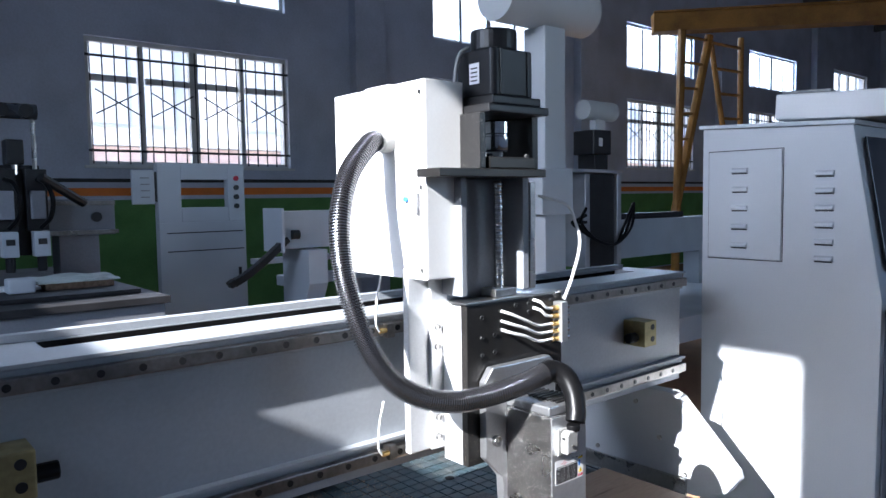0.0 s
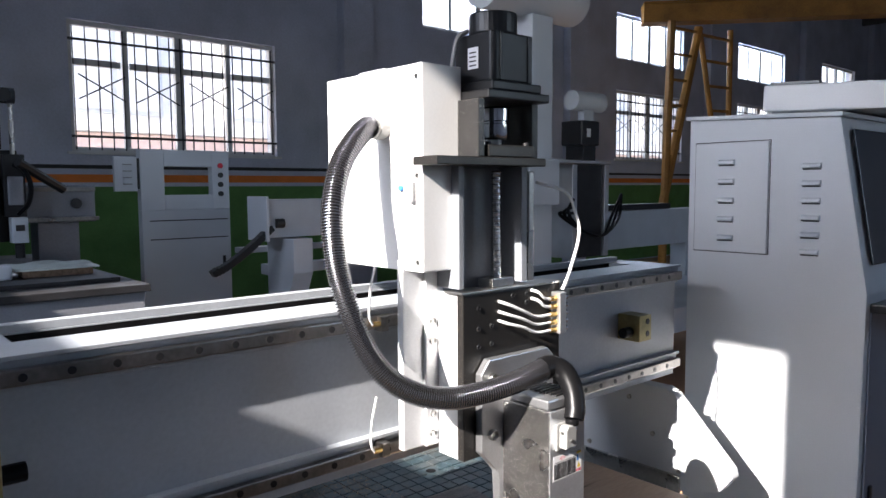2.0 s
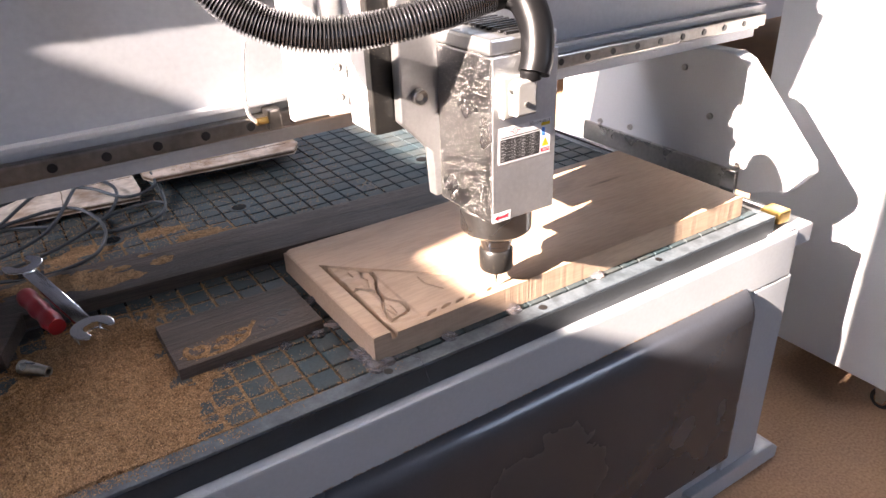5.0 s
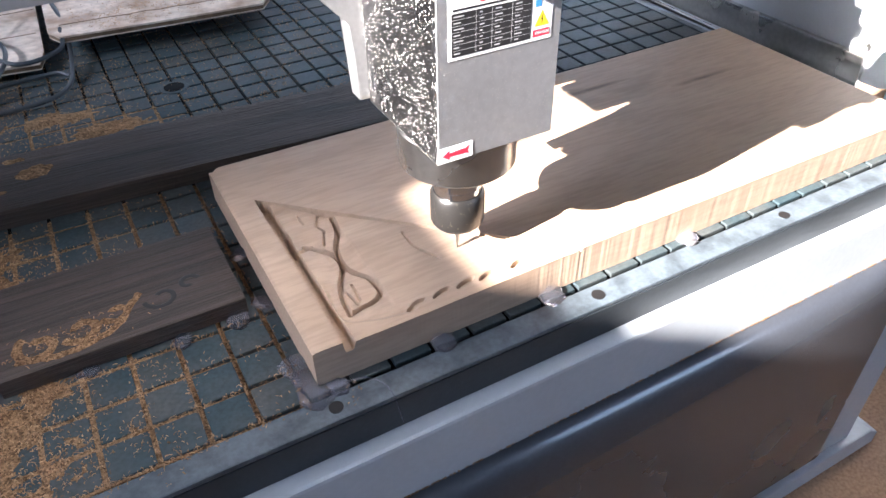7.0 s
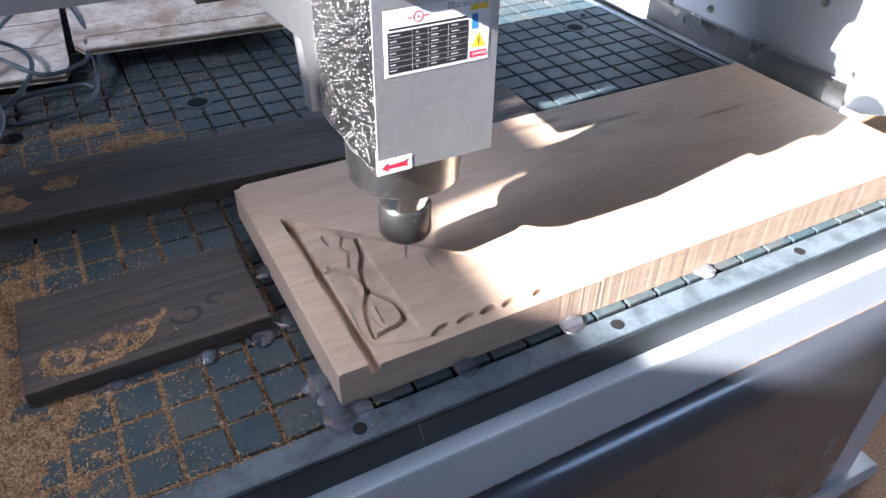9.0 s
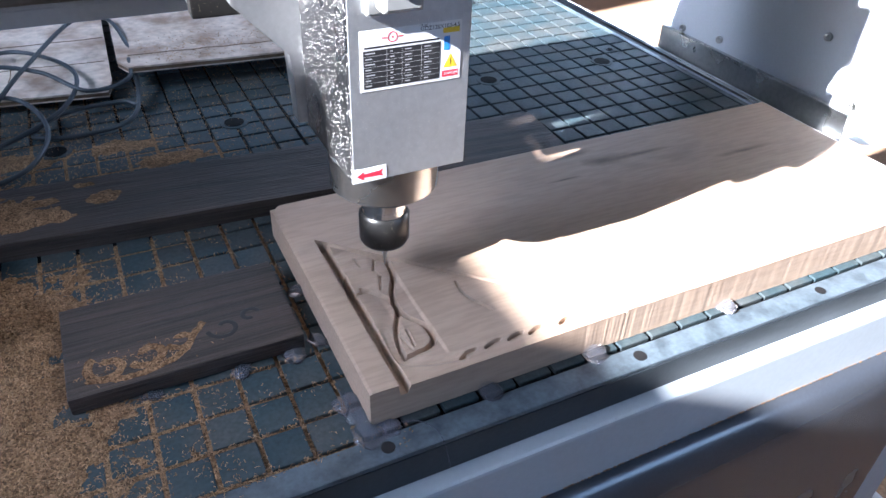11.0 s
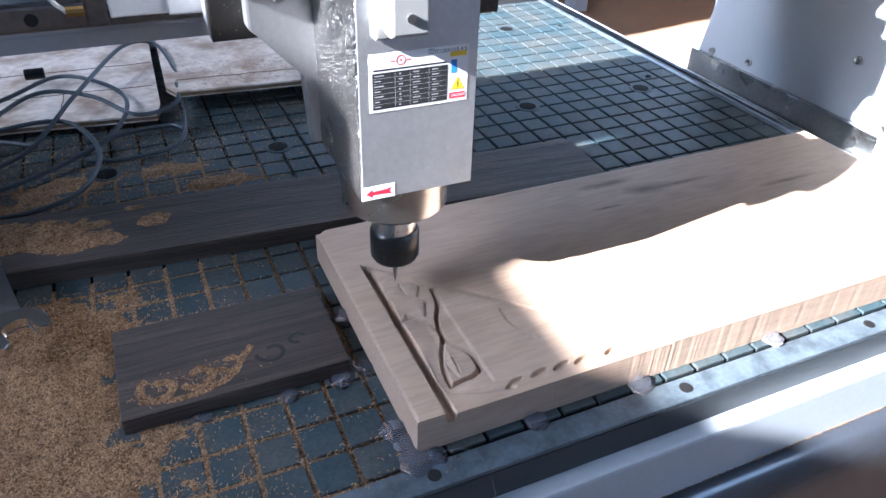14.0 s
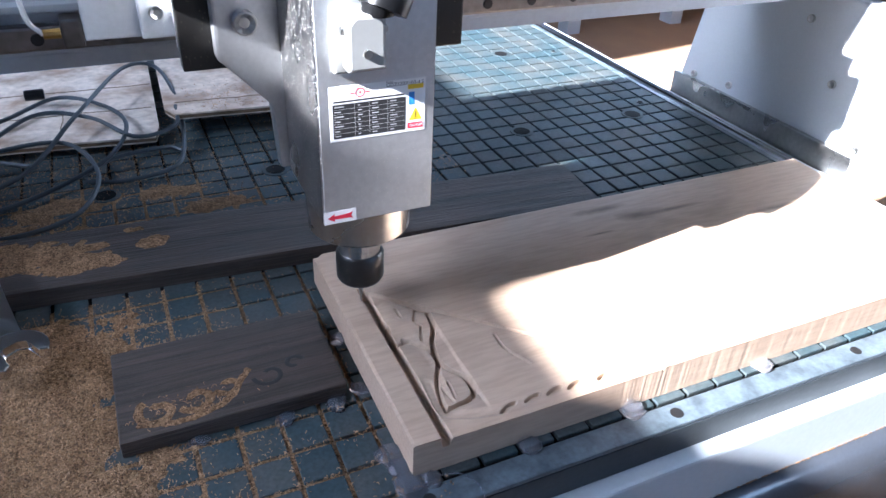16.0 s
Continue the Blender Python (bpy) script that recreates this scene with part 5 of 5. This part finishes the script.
for x in (-0.245, -0.117):
    hd = part("head_plate", box(x - 0.045, x + 0.045, 2.86, 2.919, 1.318, 1.60, 0.004), BLACK, lm)
    part("spindle_body", box(x - 0.033, x + 0.033, 2.79, 2.8595, 1.20, 1.315, 0.004), PAINT, hd)
    part("rating_label", box(x - 0.018, x + 0.018, 2.786, 2.7895, 1.255, 1.282), LABELBLACK, hd)
    part("nose", cyl((x, 2.82, 1.165), "z", 0.02, 0.065, 14), BLACK, hd)
    part("air_cylinder", box(x - 0.03, x + 0.03, 2.83, 2.8595, 1.37, 1.50, 0.006), LEFTPAINT, hd)
for s in (0.0, 0.128):
    part("air_hose", sweep(spline([(-0.245 + s, 2.80, 1.33), (-0.215 + s, 2.75, 1.38), (-0.205 + s, 2.74, 1.46), (-0.225 + s, 2.76, 1.53), (-0.255 + s, 2.80, 1.55)], 8), 0.011, 8), RUBBER, lm, smooth=True)
part("tilted_arm", sweep([Vector((-0.12, 2.75, 1.56)), Vector((0.08, 2.85, 1.44))], 0.022, 8), BLACK, lm)
part("mast", cyl((-0.112, 2.9, 1.71), "z", 0.010, 0.26, 12), STEEL, lm)
part("dust_pipe", cyl((-0.26, 2.9, 1.865), "x", 0.036, 0.33, 20), DARKPANEL, lm)
for x in (-0.245, -0.145):
    part("pipe_mouth", cyl((x, 2.86, 1.865), "y", 0.030, 0.03, 20), BLACK, lm)
bag = thing("paper_bag", "flat pale sack lying on a brown board", "bag", -0.06, 2.55, 1.079)
vs, fs = heightfield(-0.15, 0.17, -0.12, 0.12, 0.0265, 32, 24, lambda x, y: 0.034 + 0.05 * max(0, y + 0.04) + 0.010 * noise.noise(Vector((x * 12, y * 12, 0))))
mesh_part("sack", vs, fs, mat("pale_sack", (0.66, 0.72, 0.68), 0.5, 0, 0.15, 12, 60, 0.2), bag)
part("board", box(-0.13, 0.14, -0.13, 0.12, 0.0, 0.026, 0.003), CARDEDGE, bag)
tag = thing("white_parts", "pale plastic parts on the second router", "plastic parts", -0.28, 2.5, 1.079)
part("tray", box(-0.10, 0.14, 0.0, 0.14, 0, 0.012, 0.003), LABELWHITE, tag)
part("knob", box(-0.05, 0.05, -0.12, -0.03, 0, 0.06, 0.010), CABPAINT, tag)

# the cabinet with a screen opening
c2 = thing("operator_cabinet", "grey sheet-metal operator cabinet with a screen opening", "cabinet", 0, 4.0, 0)
part("body", box(0.81, 1.42, -0.03, 0.04, 0.0, 1.30, 0.004), CABPAINT, c2)
part("screen_surround", box(0.81, 0.965, -0.03, 0.04, 1.3005, 1.70, 0.004), CABPAINT, c2)
part("screen_surround", box(1.297, 1.42, -0.03, 0.04, 1.3005, 1.70, 0.004), CABPAINT, c2)
part("screen_surround", box(0.9655, 1.2965, -0.03, 0.04, 1.59, 1.70, 0.004), CABPAINT, c2)
part("screen_surround", box(0.9655, 1.2965, -0.03, 0.04, 1.3005, 1.40, 0.004), CABPAINT, c2)
part("seam", box(0.86, 1.40, -0.033, -0.0305, 1.225, 1.232), BLACK, c2)
part("seam", box(0.86, 1.40, -0.033, -0.0305, 1.10, 1.107), BLACK, c2)
part("handle", box(1.355, 1.372, -0.05, -0.0305, 0.90, 0.97, 0.003), BLACK, c2)
for i, m in enumerate((LABELRED, BLACK, BLACK, BLACK)):
    part("button", cyl((1.355, -0.036, 1.60 - i * 0.065), "y", 0.018, 0.014, 16), m, c2)
sd = part("side_flap", box(0.648, 0.79, -0.03, 0.0, 1.426, 1.649, 0.003), CABPAINT, c2)
part("hinge_gap", box(0.7905, 0.8095, -0.02, 0.0, 1.44, 1.64), BLACK, c2)
for i in range(4):
    part("louvre", box(0.70, 0.755, -0.038, -0.0305, 1.47 + i * 0.042, 1.476 + i * 0.042, 0.001), PLASTIC, sd)

# the half-built router behind the beam
mm = thing("half_built_router", "partly assembled grey router frame", "machine", 0, 0, 0)
part("beam", box(1.31, 3.6, 3.22, 3.42, 1.13, 1.37, 0.004), PAINT, mm)
part("beam_cap", box(1.30, 1.318, 3.19, 3.45, 1.11, 1.39, 0.003), CABPAINT, mm)
part("bumper", cyl((1.40, 3.21, 1.22), "x", 0.03, 0.05, 16), BLACK, mm)
part("column", prism([(3.15, 1.12), (3.15, 0.90), (3.25, 0.70), (3.5, 0.70), (3.5, 1.12)], "x", 1.46, 1.60, 0.004), CABPAINT, mm)
part("bed_rail", box(1.46, 3.5, 3.5, 3.6, 0.86, 0.93, 0.004), PAINT, mm)
part("bed_rail", box(1.46, 3.5, 2.9, 3.0, 0.62, 0.70, 0.004), PAINT, mm)
part("bed_rail", box(1.46, 3.5, 3.9, 4.0, 0.98, 1.02, 0.004), PAINT, mm)
for x in (1.47, 2.1, 2.8):
    part("cross_member", box(x, x + 0.08, 2.9, 4.0, 0.54, 0.6195, 0.004), PAINT, mm)
    part("leg", box(x, x + 0.08, 2.9, 3.0, 0.0, 0.5395, 0.004), PAINT, mm)
    part("leg", box(x, x + 0.08, 3.9, 4.0, 0.0, 0.5395, 0.004), PAINT, mm)
for i in range(16):
    a = i / 15
    ob = part("chain_link", box(-0.022, 0.022, -0.03, 0.03, -0.02, 0.02, 0.004), BLACK, mm)
    ob.matrix_basis = pose(0.98 + 0.36 * a, 3.24, 0.94 + 0.24 * a ** 1.3, 0, -35, 0)

# the router further along, with its extraction pipe
rm = thing("far_router", "further router with servo motor and pale extraction pipe", "machine", 0, 0, 0)
part("beam", box(2.4, 5.6, 2.60, 2.80, 0.93, 1.24, 0.004), PAINT, rm)
part("beam_tray", box(2.4, 5.0, 2.66, 2.76, 1.2405, 1.29, 0.004), BLACK, rm)
part("axis_plate", box(3.36, 3.66, 2.42, 2.58, 0.92, 1.60, 0.004), BLACK, rm)
part("axis_side", box(3.29, 3.345, 2.40, 2.59, 0.92, 1.60, 0.004), ALU, rm)
part("axis_side", box(3.67, 3.72, 2.40, 2.59, 0.92, 1.60, 0.004), ALU, rm)
part("top_plate", box(3.12, 3.72, 2.38, 2.62, 1.605, 1.63, 0.003), ALU, rm)
part("motor_mount", box(3.43, 3.58, 2.42, 2.58, 1.6305, 1.74, 0.004), BLACK, rm)
part("servo_motor", box(3.40, 3.61, 2.41, 2.60, 1.7405, 1.92, 0.01), BLACK, rm)
part("rating_label", box(3.46, 3.50, 2.405, 2.4095, 1.80, 1.86), LABELWHITE, rm)
part("pipe_post", box(3.72, 3.84, 2.64, 2.70, 1.30, 2.06, 0.004), CABPAINT, rm)
part("extraction_pipe", cyl((3.78, 2.67, 2.10), "x", 0.075, 0.36, 24), CABPAINT, rm)
part("pipe_mouth", cyl((3.963, 2.67, 2.10), "x", 0.062, 0.01, 24), BLACK, rm)
for k in range(3):
    part("air_tube", sweep(spline([(3.30, 2.40, 1.35 - k * 0.05), (3.2 - k * 0.05, 2.36, 1.25), (3.35, 2.34, 1.12), (3.6, 2.36, 1.08), (3.75 + k * 0.05, 2.40, 1.2), (3.95, 2.45, 1.38)], 8), 0.012, 8), RUBBER, rm, smooth=True)
part("bed", box(2.4, 5.6, 1.7, 4.2, 0.45, 0.62, 0.004), PAINT, rm)
part("leg", box(2.5, 2.64, 1.75, 1.9, 0.0, 0.4495, 0.004), PAINT, rm)
part("leg", box(5.3, 5.44, 1.75, 1.9, 0.0, 0.4495, 0.004), PAINT, rm)
part("column", box(5.2, 5.34, 2.62, 2.78, 0.6205, 0.9295, 0.004), PAINT, rm)
part("column", box(2.5, 2.64, 2.62, 2.78, 0.6205, 0.9295, 0.004), PAINT, rm)

# extraction pipe of the near router
ep = thing("extraction_post", "pale grey extraction pipe on a square steel post", "extraction pipe")
part("post", box(1.50, 1.635, 1.18, 1.30, 0.0, 2.165, 0.006), CABPAINT, ep)
part("pipe", cyl((1.55, 1.24, 2.265), "x", 0.105, 0.56, 32), CABPAINT, ep, smooth=True)
part("pipe_mouth", cyl((1.832, 1.24, 2.265), "x", 0.092, 0.008, 32), BLACK, ep)
part("rear_housing", box(1.46, 1.66, 1.16, 1.40, 1.36, 1.56, 0.006), CABPAINT, ep)
part("foot", box(1.36, 1.76, 1.08, 1.42, 0.0, 0.02, 0.003), CABPAINT, ep)

# ---- sawdust ----
def dusty(x, y):
    """How deep the dust lies: a long drift in front of the offcut, thinning out over the bed."""
    m = 1.30 * math.exp(-((x + 0.37) / 0.17) ** 2 - ((y - 0.09) / 0.17) ** 2) + 0.12 * math.exp(-((x + 0.16) / 0.08) ** 2 - ((y - 0.06) / 0.06) ** 2)
    m += 0.75 * math.exp(-((x + 0.29) / 0.12) ** 2 - ((y - 0.28) / 0.07) ** 2)
    return m + 0.40 * noise.noise(Vector((x * 22, y * 22, 5))) + 0.22 * noise.noise(Vector((x * 75, y * 75, 1)))
drift = thing("sawdust_drift", "drift of orange-brown sawdust over the bed", "sawdust", kind="stuff")
vs, fs = heightfield(-0.56, 0.02, -0.012, 0.36, 0.6346, 210, 134,
                     lambda x, y: 0.6352 + 0.0036 * soft(-0.42, 0.05, dusty(x, y) + 0.12) * soft(0.0, -0.16, x) + max(0.0, 0.0072 * (dusty(x, y) - 0.36)) + 0.0007 * noise.noise(Vector((x * 300, y * 300, 0))))
mesh_part("drift", vs, fs, DUST, drift)
for i, (a, b, c, d) in enumerate(((-0.37, 0.535, 0.17, 0.075), (-0.20, 0.505, 0.09, 0.032), (-0.27, 0.60, 0.09, 0.05), (-0.08, 0.545, 0.10, 0.034), (-0.14, 0.60, 0.07, 0.030), (-0.45, 0.60, 0.10, 0.07))):
    dust_pat("dust_patch", drift, a, b, c, d, 0.6402, 0.002, 20 + i * 4.3, DUST)
rng = random.Random(11)
vs, fs = [], []


def shaving(x, y, z, small=1.0):
    """One curled shaving: a thin bent ribbon."""
    L, w, a = small * rng.uniform(0.0022, 0.0075), rng.uniform(0.0002, 0.00045), rng.uniform(0, 6.28)
    bend, lift, n = rng.uniform(-2.2, 2.2), rng.uniform(0.0003, 0.0018), len(vs)
    px, py = x, y
    for k in range(4):
        t = a + bend * (k / 3 - 0.5)
        c, q = math.cos(t), math.sin(t)
        h = z + 0.0003 + lift * math.sin(math.pi * k / 3)
        vs.append((px - q * w, py + c * w, h))
        vs.append((px + q * w, py - c * w, h + 0.0002))
        px, py = px + c * L / 3, py + q * L / 3
    for k in range(3):
        fs.append((n + 2 * k, n + 2 * k + 1, n + 2 * k + 3, n + 2 * k + 2))


def on_offcut(x, y):
    return -0.232 < x < -0.018 and 0.111 < y < 0.244


count = 0
while count < 22000:
    x, y = rng.uniform(-0.56, 0.03), rng.uniform(-0.035, 0.36)
    d = dusty(x, y)
    if on_offcut(x, y) or rng.random() > d * 0.9 - 0.12:
        continue
    shaving(x, y, max(0.6402, 0.6386 + max(0.0, 0.0072 * (d - 0.36))), 0.5)
    count += 1
# shavings caught in the grooves of the bed
count = 0
while count < 9000:
    if rng.random() < 0.5:
        x, y = -0.0905 + 0.0388 * rng.randint(-12, 2) + rng.gauss(0, 0.0020), rng.uniform(-0.02, 0.36)
    else:
        x, y = rng.uniform(-0.56, 0.04), -0.0115 + 0.0388 * rng.randint(0, 8) + rng.gauss(0, 0.0020)
    if on_offcut(x, y) or (x > -0.002 and y > -0.004) or rng.random() > 0.95 - 3.6 * max(0, x + 0.2):
        continue
    shaving(x, y, 0.6386 + 0.0022 * rng.random(), 0.7)
    count += 1
count = 0
while count < 150:
    x, y = rng.gauss(-0.165, 0.030), rng.gauss(0.142, 0.009)
    if -0.222 < x < -0.08 and 0.122 < y < 0.175:
        shaving(x, y, 0.6592, 0.6)
        count += 1
# dust swept to the back of the bed, thickest beside the cable
count = 0
while count < 14000:
    x, y = rng.uniform(-0.56, 0.30), rng.uniform(0.47, 0.95)
    d = 0.75 * math.exp(-((x + 0.30) / 0.20) ** 2 - ((y - 0.62) / 0.14) ** 2) + 0.25 * noise.noise(Vector((x * 16, y * 16, 9))) + 0.16
    gx, gy = abs((x + 0.0905) / 0.0388 - round((x + 0.0905) / 0.0388)), abs((y + 0.0115) / 0.0388 - round((y + 0.0115) / 0.0388))
    groove = min(gx, gy) < 0.06
    if rng.random() > d * (2.2 if groove else 0.6):
        continue
    shaving(x, y, 0.6384 if groove else 0.6402, 0.8)
    count += 1
# crumbs on the torn cardboard
count = 0
while count < 420:
    x, y = rng.gauss(0.03, 0.07), rng.gauss(0.83, 0.035)
    if -0.08 < x < 0.2 and 0.785 < y < 1.1:
        shaving(x, y, 0.6713 + 0.012 * y, 1.4)
        count += 1
CHIP = mat("wood_chip", (0.46, 0.28, 0.15), 0.9, 0, 0.3, 120, 600, 0.1, col2=(0.32, 0.18, 0.085))
cn, cl = CHIP.node_tree.nodes, CHIP.node_tree.links
geo, chip_map, chip_mul = cn.new("ShaderNodeNewGeometry"), cn.new("ShaderNodeMapRange"), cn.new("ShaderNodeVectorMath")
chip_map.inputs["To Min"].default_value, chip_map.inputs["To Max"].default_value, chip_mul.operation = 0.38, 1.45, "SCALE"
cl.new(geo.outputs["Random Per Island"], chip_map.inputs["Value"])
cl.new(cn["Principled BSDF"].inputs["Base Color"].links[0].from_socket, chip_mul.inputs[0])
cl.new(chip_map.outputs[0], chip_mul.inputs["Scale"])
cl.new(chip_mul.outputs[0], cn["Principled BSDF"].inputs["Base Color"])
mesh_part("chips", vs, fs, CHIP, drift, smooth=False)["kind"] = "stuff"

# ---- bed tiles ----
PITCH, GX, GY = 0.0388, -0.0905, -0.0115
tn, tl = TILE.node_tree.nodes, TILE.node_tree.links
info, add = tn.new("ShaderNodeObjectInfo"), tn.new("ShaderNodeVectorMath")
add.operation = "ADD"
mulr = tn.new("ShaderNodeMath")
mulr.operation, mulr.inputs[1].default_value = "MULTIPLY", 40.0
tl.new(info.outputs["Random"], mulr.inputs[0])
tc = next(n for n in tn if n.type == "TEX_COORD")
tl.new(tc.outputs["Object"], add.inputs[0])
tl.new(mulr.outputs[0], add.inputs[1])
for n in [n for n in tn if n.type == "TEX_NOISE"]:
    tl.new(add.outputs[0], n.inputs["Vector"])
bm = box(-0.0173, 0.0173, -0.0173, 0.0173, -0.0055, 0.0, 0.0012)
for v in bm.verts:
    v.co.z = max(v.co.z, -0.0056)
first = part("tile", bm, TILE, bed)
tile_mesh, tiles, rest_v, rest_f = first.data, [], [], []
cell_v = [tuple(v.co) for v in tile_mesh.vertices]
cell_f = [tuple(p.vertices) for p in tile_mesh.polygons]
for j in range(52):
    for i in range(-14, 24):
        x, y = GX + PITCH * (i + 0.5), GY + PITCH * (j + 0.5)
        if x < XL + 0.02 or x > XR - 0.03 or y > YB - 0.02:
            continue
        dz = 0.6402 - 0.0004 * (((i * 7 + j * 13) % 5) / 5)
        if -0.46 < x < 0.16 and y < 0.71:
            tiles.append((x, y, dz))
        else:
            n = len(rest_v)
            rest_v += [(a + x, b + y, c + dz) for a, b, c in cell_v]
            rest_f += [tuple(n + k for k in f) for f in cell_f]
for k, c in enumerate(tiles):
    ob = first if k == 0 else new("tile", tile_mesh)
    ob.parent, ob.location = bed, c
mesh_part("far_tiles", rest_v, rest_f, TILE, bed, smooth=False)["kind"] = "stuff"


# ---- what moves ----
def motions():
    """The gantry creeps along the bed while its carriage and spindle trace the carving."""
    walk(gantry, [(t, pose(0, gy, 0)) for t, cx, gy, cz in MOVES])
    for ob in (zax, cov, hose):
        walk(ob, [(t, pose(cx, gy, 0)) for t, cx, gy, cz in MOVES])
    for ob in (zpl, spi):
        walk(ob, [(t, pose(cx, gy, cz)) for t, cx, gy, cz in MOVES])


motions()
